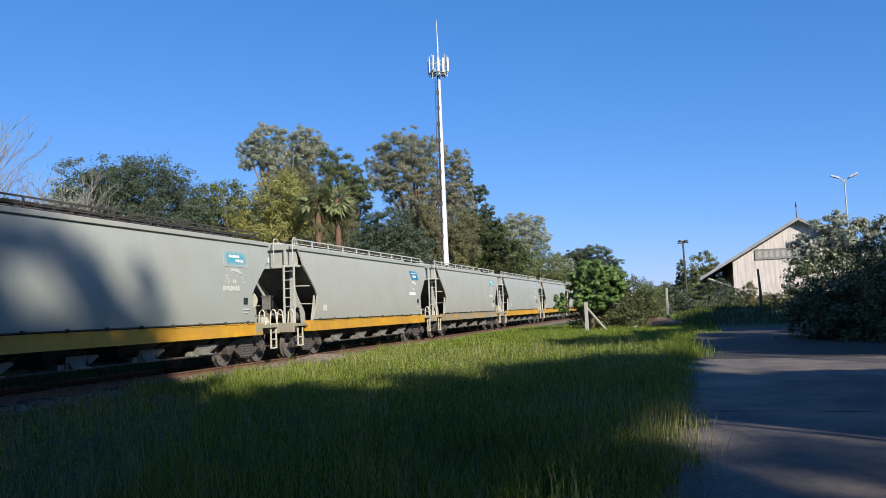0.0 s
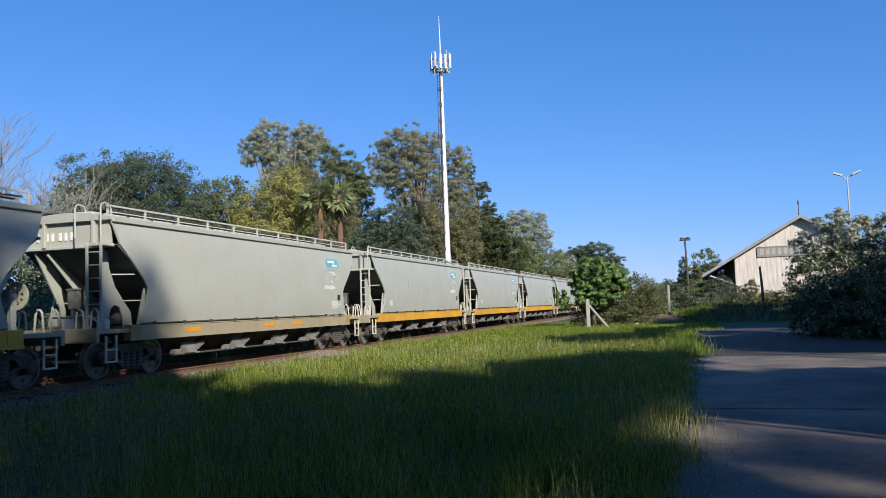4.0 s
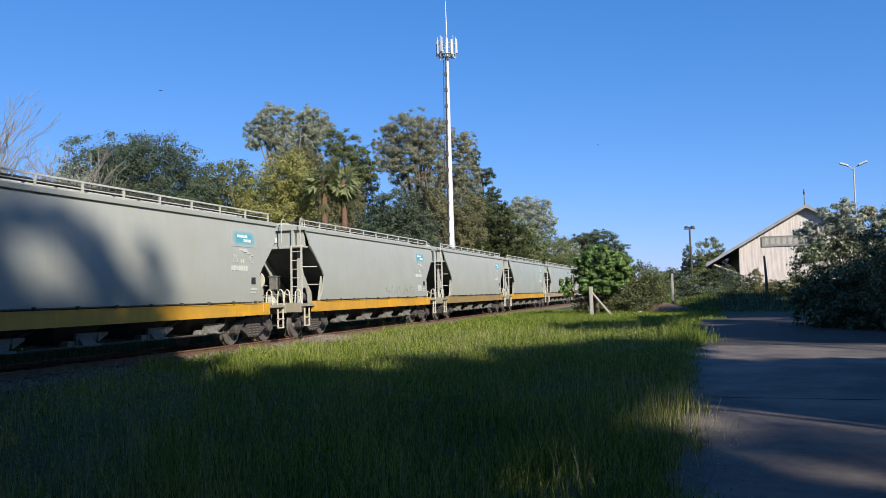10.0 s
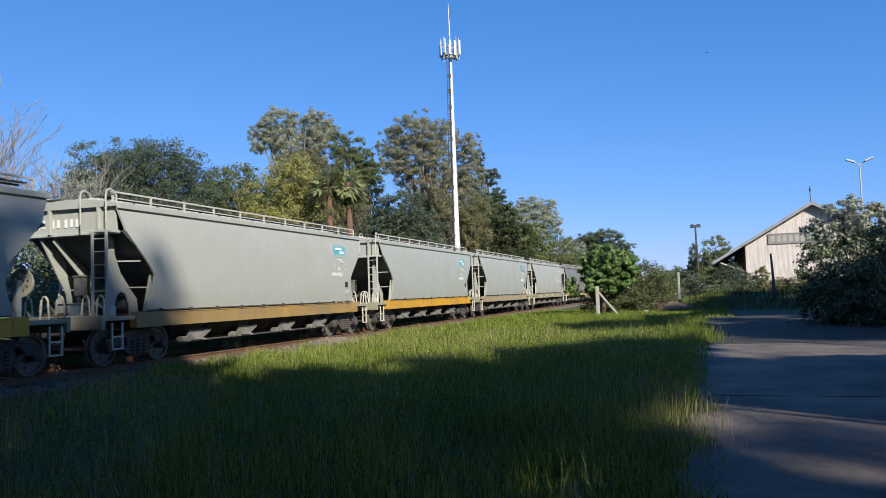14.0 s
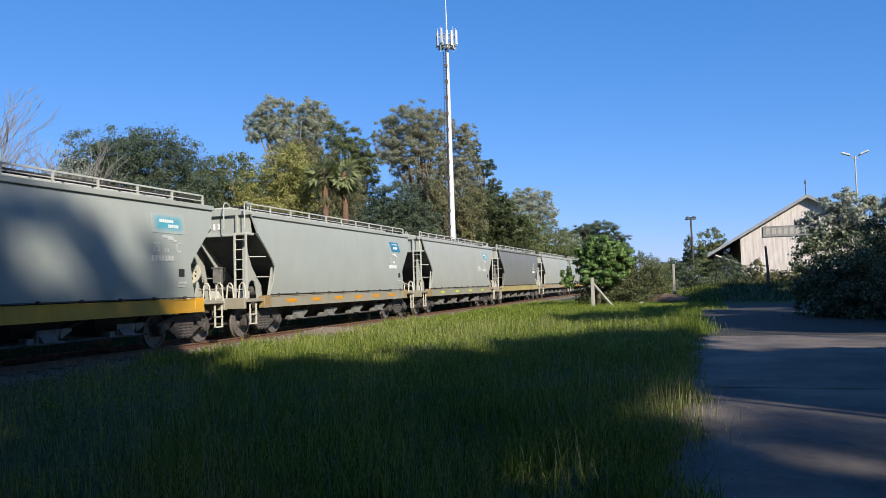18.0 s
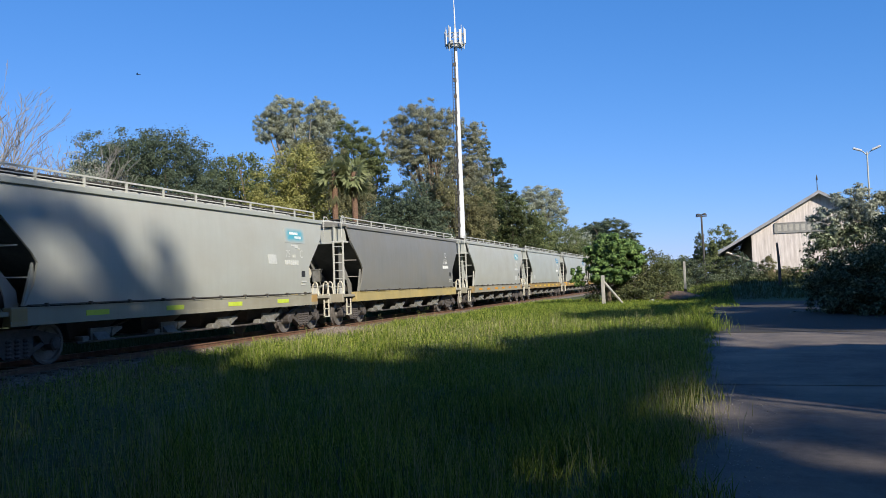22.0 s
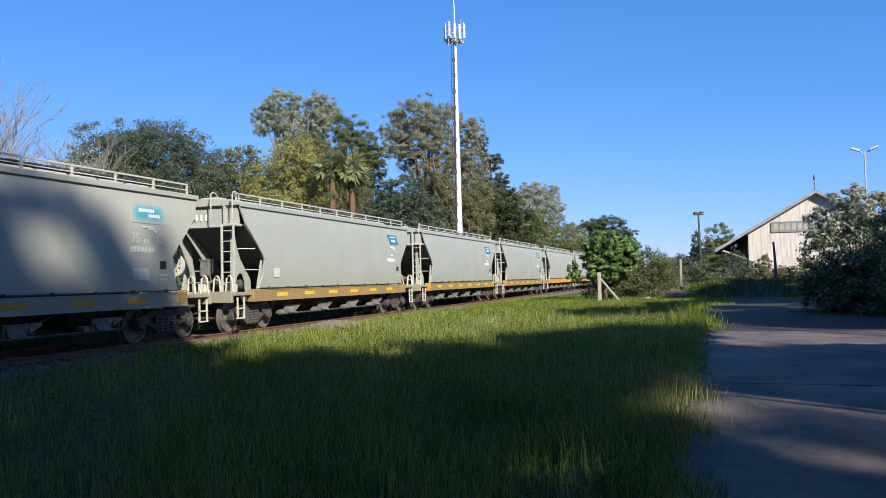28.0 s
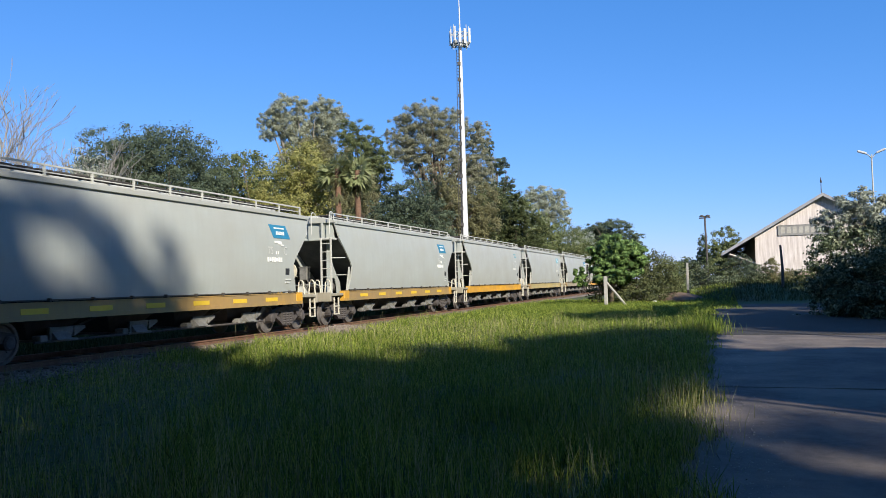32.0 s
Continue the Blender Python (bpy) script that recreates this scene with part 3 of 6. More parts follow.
def roof_walk(s):
    """Hatch covers and two gratings along the roof."""
    sh = Shape()
    for k in range(26):
        y = -6.6 + 13.2 * k / 25
        sh.box(s * 0.785 - 0.235, s * 0.785 + 0.235, y - 0.21, y + 0.21, 4.14, 4.17)
    sh.box(s * 0.785 - 0.02, s * 0.785 + 0.02, -6.8, 6.8, 4.10, 4.145)
    return sh.mesh("roof_walk")


def hatch():
    sh = Shape().box(-0.42, 0.42, -6.5, 6.5, 4.06, 4.18, 0.03)
    for k in range(14):
        y = -6.2 + 12.4 * k / 13
        sh.box(-0.46, 0.46, y - 0.03, y + 0.03, 4.16, 4.22)
    return sh.mesh("roof_hatch")


def roof_rail(s):
    sh = Shape()
    x = s * 1.2
    sh.box(x - 0.02, x + 0.02, -6.95, 6.8, 4.205, 4.245)
    sh.box(x - 0.012, x + 0.012, -6.9, 6.75, 4.06, 4.085)
    return sh.mesh("roof_rail")


def rail_post(s):
    x = s * 1.2
    return Shape().box(x - 0.022, x + 0.022, -0.025, 0.025, 3.95, 4.207).mesh("post")


def rung(s, side):
    return Shape().tube([(side * 1.0, s * 7.36, 0), (side * 1.40, s * 7.36, 0)], 0.016, 6).mesh("rung")


def outlet(y):
    sh = Shape()
    t = [(-1.2, -1.22, 1.30), (1.2, -1.22, 1.30), (1.2, 1.22, 1.30), (-1.2, 1.22, 1.30)]
    u = [(-0.62, -0.40, 0.46), (0.62, -0.40, 0.46), (0.62, 0.40, 0.46), (-0.62, 0.40, 0.46)]
    sh.add([(a, b + y, c) for a, b, c in t + u], [(0, 1, 2, 3), (7, 6, 5, 4), (0, 4, 5, 1), (1, 5, 6, 2), (2, 6, 7, 3), (3, 7, 4, 0)])
    return sh.mesh("hopper_outlet")


def gate(y):
    sh = Shape()
    sh.box(-1.2, 1.2, y - 0.42, y + 0.42, 0.40, 0.455, 0.01)
    for s in (-1, 1):
        sh.prism([(y - 0.36, 0.45), (y + 0.20, 0.45), (y + 0.34, 0.72), (y - 0.36, 0.72)], "x", s * 1.10, s * 1.18)
        sh.prism([(s * 1.18, 0.45), (s * 1.34, 0.45), (s * 1.18, 0.62)], "y", y - 0.30, y + 0.12)
        sh.prism([(y + 0.30, 0.50), (y + 0.62, 0.66), (y + 0.62, 0.72), (y + 0.30, 0.72)], "x", s * 1.02, s * 1.20)
        sh.box(min(s * 0.95, s * 1.2), max(s * 0.95, s * 1.2), y - 0.62, y - 0.42, 0.42, 0.56, 0.015)
    return sh.mesh("outlet_gate")


def brake_rigging():
    sh = Shape()
    for s in (-1, 1):
        sh.tube([(s * 1.16, -4.4, 0.42), (s * 1.16, 4.4, 0.42)], 0.03, 6)
        sh.tube([(s * 0.9, 1.6, 0.60), (s * 1.1, 2.5, 0.92)], 0.03, 6)
        sh.tube([(s * 0.9, -3.3, 0.60), (s * 1.1, -2.6, 0.88)], 0.025, 6)
    sh.box(-0.16, 0.16, -7.3, 7.3, 0.84, 1.12, 0.01)
    return sh.mesh("brake_rigging")


def coupler(s):
    sh = Shape()
    a, b = sorted((s * 7.4, s * 7.75))
    sh.box(-0.11, 0.11, a, b, 0.78, 0.98, 0.02)
    a, b = sorted((s * 7.70, s * 7.96))
    sh.box(-0.19, 0.15, a, b, 0.72, 1.03, 0.05)
    sh.tube([(0.25, s * 7.45, 0.9), (0.3, s * 7.6, 0.62), (0.22, s * 7.94, 0.55)], 0.025, 6)
    return sh.mesh("coupler")


def tank():
    return Shape().lathe([(-0.55, 0.05), (-0.53, 0.16), (-0.45, 0.22), (0.45, 0.22), (0.53, 0.16), (0.55, 0.05)], "x", 14, (0.35, -5.95, 1.48)).mesh("air_tank", smooth=True)


def valve():
    sh = Shape().box(-0.5, -0.2, -6.5, -6.2, 1.2, 1.55, 0.03).box(0.85, 1.1, -6.9, -6.7, 1.2, 1.45, 0.02)
    sh.tube([(-0.35, -6.35, 1.5), (0.2, -6.5, 1.6), (0.9, -6.8, 1.35)], 0.025, 6)
    return sh.mesh("brake_valve")


def equipment_box(s):
    """A small housing with a lid and a pipe, on a bracket under the sloping end."""
    a, b = sorted((s * 6.16, s * 6.42))
    sh = Shape().box(-0.46, -0.14, a, b, 1.72, 2.22, 0.02)
    sh.box(-0.49, -0.11, a - 0.02, b + 0.02, 2.2, 2.25, 0.008)
    sh.box(-0.40, -0.30, a + 0.05, b - 0.05, 1.2, 1.73)
    sh.tube([(-0.2, s * 6.3, 1.75), (-0.05, s * 6.35, 1.5), (0.4, s * 6.4, 1.42), (1.0, s * 6.45, 1.42)], 0.022, 6)
    sh.tube([(-0.9, s * 6.5, 1.52), (0.9, s * 6.5, 1.52)], 0.03, 6)
    return sh.mesh("equipment_box")


def brake_stand():
    sh = Shape().box(0.49, 0.63, 6.90, 7.04, 1.2, 2.09, 0.02)
    sh.box(-0.2, 0.55, 6.93, 7.01, 1.35, 1.42)
    return sh.mesh("brake_stand")


def brake_wheel():
    sh = Shape()
    c = Vector((0.56, 7.10, 2.02))
    for r0, r1 in ((0.205, 0.315), (0.02, 0.105)):
        prof = [(-0.022, r0), (-0.022, r1), (0.022, r1), (0.022, r0), (-0.022, r0)]
        n = 24
        vs = [(c.x + r * math.cos(6.28319 * k / n), c.y + t, c.z + r * math.sin(6.28319 * k / n)) for t, r in prof for k in range(n)]
        sh.add(vs, [(i * n + k, i * n + (k + 1) % n, i * n + n + (k + 1) % n, i * n + n + k) for i in range(4) for k in range(n)])
    sh.lathe([(-0.05, 0.05), (0.07, 0.05)], "y", 10, tuple(c))
    return sh.mesh("brake_wheel")


def brake_spoke(a):
    """A flat spoke from the hub to the rim."""
    m = Matrix.Translation((0.56, 7.10, 2.02)) @ Matrix.Rotation(a, 4, "Y")
    return Shape().box(0.09, 0.215, -0.016, 0.016, -0.034, 0.034, 0.004, m).mesh("spoke")


def side_frame(s):
    """The cast side frame of a bogie with its axle boxes, springs and window."""
    sh = Shape()
    x0, x1 = sorted((s * 0.98, s * 1.13))
    top = [(-1.16, 0.46), (-1.16, 0.64), (-0.78, 0.72), (-0.40, 0.82), (0.40, 0.82), (0.78, 0.72), (1.16, 0.64), (1.16, 0.46), (0.72, 0.46), (0.56, 0.66), (0.42, 0.66),
           (0.42, 0.30), (0.30, 0.20), (-0.30, 0.20), (-0.42, 0.30), (-0.42, 0.66), (-0.56, 0.66), (-0.72, 0.46)]
    sh.prism(top, "x", x0, x1)
    sh.prism([(-0.42, 0.30), (-0.72, 0.46), (-0.62, 0.52), (-0.38, 0.40)], "x", x0, x1)
    sh.prism([(0.42, 0.30), (0.72, 0.46), (0.62, 0.52), (0.38, 0.40)], "x", x0, x1)
    for y in (-1.0, 1.0):
        sh.lathe([(s * 0.95, 0.15), (s * 1.16, 0.15), (s * 1.19, 0.11)], "x", 12, (0, y, 0.46))
    return sh.mesh("side_frame")


def spring():
    """A coil spring between the side frame and the bolster."""
    prof = [(0.22 + 0.04 * k, 0.10 if k % 2 else 0.07) for k in range(11)]
    return Shape().lathe(prof, "z", 9).mesh("spring")


def bolster():
    sh = Shape().box(-1.1, 1.1, -0.22, 0.22, 0.60, 0.84, 0.03)
    sh.lathe([(0.82, 0.25), (0.93, 0.2)], "z", 12)
    return sh.mesh("bolster")


def wheelset():
    """Two spoked-dish wheels with flanges on an axle."""
    sh = Shape().lathe([(-1.05, 0.075), (-0.6, 0.08), (0.6, 0.08), (1.05, 0.075)], "x", 12)
    for s in (-1, 1):
        sh.lathe([(s * 0.79, 0.40), (s * 0.80, 0.485), (s * 0.825, 0.485), (s * 0.84, 0.46), (s * 0.93, 0.455), (s * 0.935, 0.39), (s * 0.88, 0.37), (s * 0.87, 0.17),
                  (s * 0.95, 0.14), (s * 0.96, 0.02)], "x", 28)
        for k in range(3):
            a = 6.28319 * k / 3
            sh.lathe([(s * 0.86, 0.05), (s * 0.90, 0.04)], "x", 8, (0, 0.27 * math.cos(a), 0.27 * math.sin(a)))
    return sh.mesh("wheelset")


def on_side(y, z, w, h, slant=0.0, lift=0.012):
    """A thin plate that lies on the near side of the body, bent with it."""
    sh = Shape()
    n = 3
    vs = []
    for t in (lift, -0.01):
        for r in range(n + 1):
            zz = z - h / 2 + h * r / n
            x = at_z(HALF, zz) + t
            k = slant * (r / n - 0.5)
            vs += [(x, y - w / 2 - k, zz), (x, y + w / 2 - k, zz)]
    m = 2 * (n + 1)
    fs = []
    for o in (0, m):
        fs += [(o + 2 * r, o + 2 * r + 1, o + 2 * r + 3, o + 2 * r + 2) for r in range(n)]
    fs += [(2 * r, 2 * r + 2, m + 2 * r + 2, m + 2 * r) for r in range(n)] + [(2 * r + 1, 2 * r + 3, m + 2 * r + 3, m + 2 * r + 1) for r in range(n)]
    fs += [(0, 1, m + 1, m), (m - 2, m - 1, 2 * m - 1, 2 * m - 2)]
    return sh.add(vs, fs)


def side_text(words, y, z, size):
    """Painted characters that lie on the near side of the body."""
    curve = bpy.data.curves.new("paint", "FONT")
    curve.body, curve.size = words, size * 1.38
    probe = bpy.data.objects.new("paint", curve)
    me = bpy.data.meshes.new_from_object(probe)
    bpy.data.objects.remove(probe)
    for v in me.vertices:
        u, t = v.co.x * 0.92, v.co.y
        v.co = (at_z(HALF, z + t) + 0.014, y + u, z + t)
    me.name = "painted_text"
    me.materials.clear()
    return me


def bars(rows_, lift=0.014):
    sh = Shape()
    for y, z, w, h in rows_:
        b = on_side(y, z, w, h, 0.0, lift)
        sh.add(b.v, b.f)
    return sh


def coated(me, material):
    """A copy of a mesh with its own material."""
    key = (me.name, material.name)
    if key not in MESHES:
        c = me.copy()
        c.materials.clear()
        c.materials.append(material)
        MESHES[key] = c
    return MESHES[key]


def wagon(n, body, sill, patch=None, patch_at=(), logo="block", ends=None, marks=()):
    shade = "dark grey" if body is DARKGREY else "pale grey"
    tone = {YELLOW: "yellow", PALE: "worn pale", PALEYELLOW: "pale yellow", GREYSILL: "grey", RUSTYELLOW: "rust-stained yellow"}[sill]
    extra = "" if not patch else {ORANGEPATCH: " with orange reflectors", LIMEPATCH: " with lime reflectors", YELLOWPATCH: " with yellow reflectors"}[patch]
    w = thing("hopper_wagon", f"{shade} covered grain hopper wagon, {tone} sill{extra}", "wagon", group="wagons of the freight train")

    def p(name, build, material, parent=w, label="", *args):
        me = cached((build, args), lambda: lengthened(build(*args)))
        return part(name, coated(me, material), parent, label)

    p("side_sheet", side_sheet, body, w, "", 1)
    p("side_sheet", side_sheet, body, w, "", -1)
    p("roof", roof_mesh, body)
    p("roof_hatch", hatch, DARKSTEEL if n == 0 else STEEL)
    for s in (-1, 1):
        p("roof_walk", roof_walk, DARKSTEEL, w, "", s)
        rail = p("roof_rail", roof_rail, DARKSTEEL if n == 0 else STEEL, w, "", s)
        for k in range(11):
            p("post", rail_post, DARKSTEEL if n == 0 else STEEL, rail, "", s).location.y = 1.03 * (-6.9 + 1.368 * k)
        p("end_panel", end_panel, GREY, w, "", s)
        p("slope_sheet", slope_sheet, ENDSHADE, w, "sloping end sheet darkened for its shade", s)
        p("eave_lip", eave_lip, body, w, "", s)
        p("end_gusset", end_gusset, body, w, "", s, -s * 0.98)
        p("slant_web", slant_web, body, w, "", s, s * 1.02)
        p("equipment_box", equipment_box, OUTLET, w, "", s)
        for x in (-0.62,):
            p("slope_rib", slope_rib, body, w, "", s, x, 0.42)
        for z, d in ((2.55, 0.35), (1.9, 0.75)):
            for side in (-1, 1):
                p("bracket_plate", bracket_plate, body, w, "", s, z, d, side)
        for x in (-1.38, 1.38):
            p("corner_plate", corner_plate, body, w, "", s, x)
        p("end_platform", end_platform, GREYSILL if sill is not PALE else PALE, w, "", s)
        p("side_sill", side_sill, sill, w, tone + " painted sill", s)
        p("seam_strip", seam_strip, DARKSTEEL, w, "", s)
        for y in np.linspace(-5.7, 5.7, 10):
            p("cleat", cleat, DARKSTEEL, w, "", s).location.y = y
        for e in (-1, 1):
            p("sill_end", sill_end, ends or sill, w, "", s, e)
            p("foot_step", step_mesh, CREAM, w, "", e, s)
        steps = p("ladder", ladder, STEEL, w, "", s, -s)
        for k in range(6):
            p("rung", rung, STEEL, steps, "", s, -s).location.z = 1.5 + 0.31 * k
        for x in (-s * 0.55, -s * 1.3):
            p("grab_rail", roof_hoop, STEEL, w, "", s, x)
        for x in (-1.28, -0.85, 0.85, 1.28):
            p("grab_rail", deck_hoop, CREAM, w, "", s, x)
        p("coupler", coupler, BOGIE, w, "", s)
    for y in (-3.65, -1.22, 1.22, 3.65):
        o = p("hopper_outlet", outlet, DARKSTEEL, w, "", y)
        p("outlet_gate", gate, OUTLET, o, "dusty grey outlet gate", y)
    p("brake_rigging", brake_rigging, BOGIE)
    p("air_tank", tank, DARKSTEEL)
    p("brake_valve", valve, STEEL)
    p("brake_stand", brake_stand, STEEL)
    bw = p("brake_wheel", brake_wheel, CREAM, w, "cream spoked brake wheel")
    for k in range(8):
        p("spoke", brake_spoke, CREAM, bw, "", 0.2 + 0.7854 * k)
    for y in (-6.15, 6.15):
        b = part("bogie", coated(cached("bolster", bolster), BOGIE), w, "grimy two-axle bogie", pose(0, y, 0))
        for s in (-1, 1):
            part("side_frame", coated(cached(("sf", s), lambda: side_frame(s)), BOGIE), b)
            for v in (-0.22, 0.0, 0.22):
                part("spring", coated(cached("spring", spring), BOGIE), b, at=pose(s * 1.09, v, 0))
        for a in (-1.0, 1.0):
            part("wheelset", coated(cached("ws", wheelset), WHEEL), b, at=pose(0, a, 0.46))
    # painted marks on the side that faces the road
    if logo == "block":
        lg = part("logo_panel", coated(cached("lg", lambda: on_side(5.12, 3.27, 1.05, 0.43, 0.26).mesh("logo_panel")), TEAL), w, "teal logo panel with white bars")
        part("logo_wording", coated(cached("lgb", lambda: bars([(4.90, 3.38, 0.26, 0.045), (5.22, 3.38, 0.36, 0.045)] + [(4.92 + 0.088 * k, 3.22, 0.062, 0.11) for k in range(6)], 0.018).mesh("logo_wording")), WHITE), lg)["kind"] = "stuff"
    elif logo == "faded":
        lg = part("logo_panel", coated(cached("lf", lambda: on_side(5.05, 3.28, 1.36, 0.52, 0.0).mesh("logo_panel")), WORNTEAL), w, "faded teal logo panel")
        part("logo_wording", coated(cached("lfb", lambda: bars([(4.70 + 0.074 * k, 3.345, 0.052, 0.085) for k in range(8)] + [(5.05 + 0.074 * k, 3.215, 0.052, 0.085) for k in range(6)], 0.018).mesh("logo_wording")), WHITE), lg)["kind"] = "stuff"
    elif logo == "small":
        part("logo_panel", coated(cached("ls", lambda: bars([(5.0, 3.40, 0.55, 0.08), (5.15, 3.22, 0.55, 0.10)]).mesh("logo_panel")), PALETEAL), w, "worn teal logo")
    rng = random.Random(40 + n)
    ink = FADEDWHITE if logo in ("small", "faded") else WHITE
    load = "1752" if logo == "none" else "75"
    if ("txt", load) not in MESHES:
        MESHES[("txt", load)] = side_text(load, 4.34, 2.53, 0.25)
        MESHES[("txt", load)].materials.append(ink)
    part("load_mark", MESHES[("txt", load)], w, "white painted load mark")
    letter = "D" if logo == "none" else "C"
    if ("txt", letter) not in MESHES:
        MESHES[("txt", letter)] = side_text(letter, 5.30 if letter == "C" else 4.7, 2.53 if letter == "C" else 2.86, 0.27)
        MESHES[("txt", letter)].materials.append(ink)
    part("class_mark", MESHES[("txt", letter)], w, "white painted letter")
    row1 = [(4.86, 2.58, 0.035, 0.10), (4.98, 2.58, 0.035, 0.10)]
    row2 = [(4.35 + 0.135 * k, 2.36, 0.085, 0.15 if rng.random() < 0.8 else 0.12) for k in range(7)]
    for row in (row1, row2):
        tagged(part("lettering", bars(row).mesh("lettering", ink), w, "white painted marks"), kind="stuff")
    if logo != "none":
        emblem = Shape()
        for a, b, c, d in ((4.98, 2.93, 0.42, 0.06), (5.10, 2.88, 0.24, 0.05), (5.26, 2.83, 0.14, 0.05)):
            e = on_side(a, b, c, d, 0, 0.014)
            emblem.add(e.v, e.f)
        part("emblem", emblem.mesh("emblem", ink), w)
    part("black_plate", coated(cached("bp", lambda: on_side(5.55, 1.98, 0.24, 0.21).mesh("black_plate")), BLACK), w)
    for mark in ((5.6, 1.72, 0.34, 0.05), (5.56, 1.62, 0.28, 0.04)):
        part("data_mark", coated(cached(mark, lambda: bars([mark]).mesh("data_mark")), FADEDWHITE), w)
    for y, z, ww, h in marks:
        part("chalk_patch", on_side(y, z, ww, h, 0.06).mesh("chalk_patch", FADEDWHITE), w)
    nb = Shape()
    for k in range(7):
        x = -1.05 + 0.17 * k + (0.12 if k > 1 else 0.0) + (0.06 if k > 3 else 0)
        nb.box(x - 0.03, x + 0.03, -6.945, -6.915, 3.42, 3.62)
    tagged(part("end_lettering", lengthened(nb.mesh("end_lettering", WHITE)), w), kind="stuff")
    if n == 3:
        lines = [(-4.2 + 1.4 * k + rng.uniform(-0.1, 0.1), 2.4 + rng.uniform(-0.2, 0.2), 0.02, rng.uniform(0.5, 1.1), 0.02) for k in range(6)]
        tagged(part("scrape_mark", dent_lines(lines), w, "thin dark weld scrapes"), kind="stuff")
    if n == 5:
        lines = [(rng.uniform(0.2, 4.3), 1.45 + rng.random() * 0.45, rng.uniform(0.08, 0.35), 0.016, 0.0) for k in range(18)] + [(rng.uniform(0.2, 4.3), rng.uniform(1.5, 1.8), 0.018, rng.uniform(0.1, 0.4), rng.uniform(-0.2, 0.2)) for k in range(18)]
        tagged(part("scrape_mark", dent_lines(lines), w, "faint dark scribbled scrapes"), kind="stuff")
    for y in patch_at:
        part("reflector", coated(cached(("rf", y), lambda: Shape().box(1.452, 1.462, y - 0.36, y + 0.36, 1.03, 1.15).mesh("reflector")), patch), w)
    return w


EVEN = (-4.8, -2.9, -1.0, 0.9, 2.8, 4.6)
FOUR = (-4.2, -1.4, 1.4, 4.2)
KINDS = (
    (GREY, YELLOW, None, (), "faded", PALE, ()),
    (GREY, YELLOW, None, (), "block", YELLOW, ((-5.3, 1.72, 0.3, 0.25),)),
    (GREY, PALE, ORANGEPATCH, (-4.0, 0.2, 2.2), "faded", RUSTYELLOW, ((5.2, 1.7, 0.5, 0.3),)),
    (GREY, YELLOW, None, (), "faded", YELLOW, ((-5.2, 1.72, 0.3, 0.25),)),
    (GREY, YELLOW, None, (), "faded", YELLOW, ((-5.1, 1.75, 0.4, 0.2),)),
    (GREY, YELLOW, None, (), "faded", YELLOW, ((4.9, 1.75, 0.5, 0.3),)),
    (GREY, RUSTYELLOW, None, (), "faded", RUSTYELLOW, ()),
    (GREY, YELLOW, None, (), "faded", YELLOW, ()),
    (GREY, GREYSILL, ORANGEPATCH, EVEN, "block", RUSTYELLOW, ()),
    (GREY, GREYSILL, LIMEPATCH, FOUR, "faded", RUSTYELLOW, ((3.5, 2.45, 0.5, 0.3),)),
    (DARKGREY, PALEYELLOW, None, (), "none", PALEYELLOW, ()),
    (GREY, GREYSILL, ORANGEPATCH, EVEN, "faded", RUSTYELLOW, ((4.7, 1.75, 0.6, 0.3),)),
    (GREY, RUSTYELLOW, YELLOWPATCH, EVEN, "block", RUSTYELLOW, ((-5.2, 1.8, 0.35, 0.3),)),
    (GREY, RUSTYELLOW, YELLOWPATCH, EVEN, "block", YELLOW, ()),
    (GREY, RUSTYELLOW, YELLOWPATCH, EVEN, "block", YELLOW, ()),
    (GREY, YELLOW, None, (), "small", YELLOW, ()),
    (GREY, PALEYELLOW, None, (), "faded", RUSTYELLOW, ()),
    (GREY, PALE, None, (), "block", RUSTYELLOW, ()),
    (GREY, YELLOW, None, (), "faded", YELLOW, ()),
    (GREY, RUSTYELLOW, None, (), "block", RUSTYELLOW, ()),
    (GREY, PALE, None, (), "small", PALE, ()),
)
WAGONS = [wagon(n, *k) for n, k in enumerate(KINDS)]


# ---- plants ----
def polar(az, dist):
    a = radians(az + 0.66)
    return dist * math.sin(a), dist * math.cos(a)


def leaf_quads(rng, blobs, count, size, up=0.35):
    """Leaves scattered in many small clumps (centre, radii), each a bent diamond turned its own way."""
    blobs = np.array(blobs, float)
    weight = (blobs[:, 3] * blobs[:, 4] * blobs[:, 5]) ** (2 / 3)
    pick = rng.choice(len(blobs), count, p=weight / weight.sum())
    d = rng.normal(size=(count, 3))
    d /= np.linalg.norm(d, axis=1)[:, None]
    r = np.minimum(np.abs(rng.normal(0.70, 0.32, count)), 1.25)
    c = blobs[pick, :3] + d * r[:, None] * blobs[pick, 3:]
    nrm = d * 1.35 + rng.normal(size=(count, 3)) * 0.24 + np.array([0, 0, up])
    nrm /= np.linalg.norm(nrm, axis=1)[:, None]
    a = np.cross(nrm, rng.normal(size=(count, 3)))
    a /= np.linalg.norm(a, axis=1)[:, None]
    b = np.cross(nrm, a)
    s = size * (0.55 + 0.9 * rng.random(count))
    a, b = a * s[:, None], b * (0.5 * s)[:, None]
    return np.stack([c - a, c - b + 0.12 * a, c + a, c + b + 0.12 * a], 1)


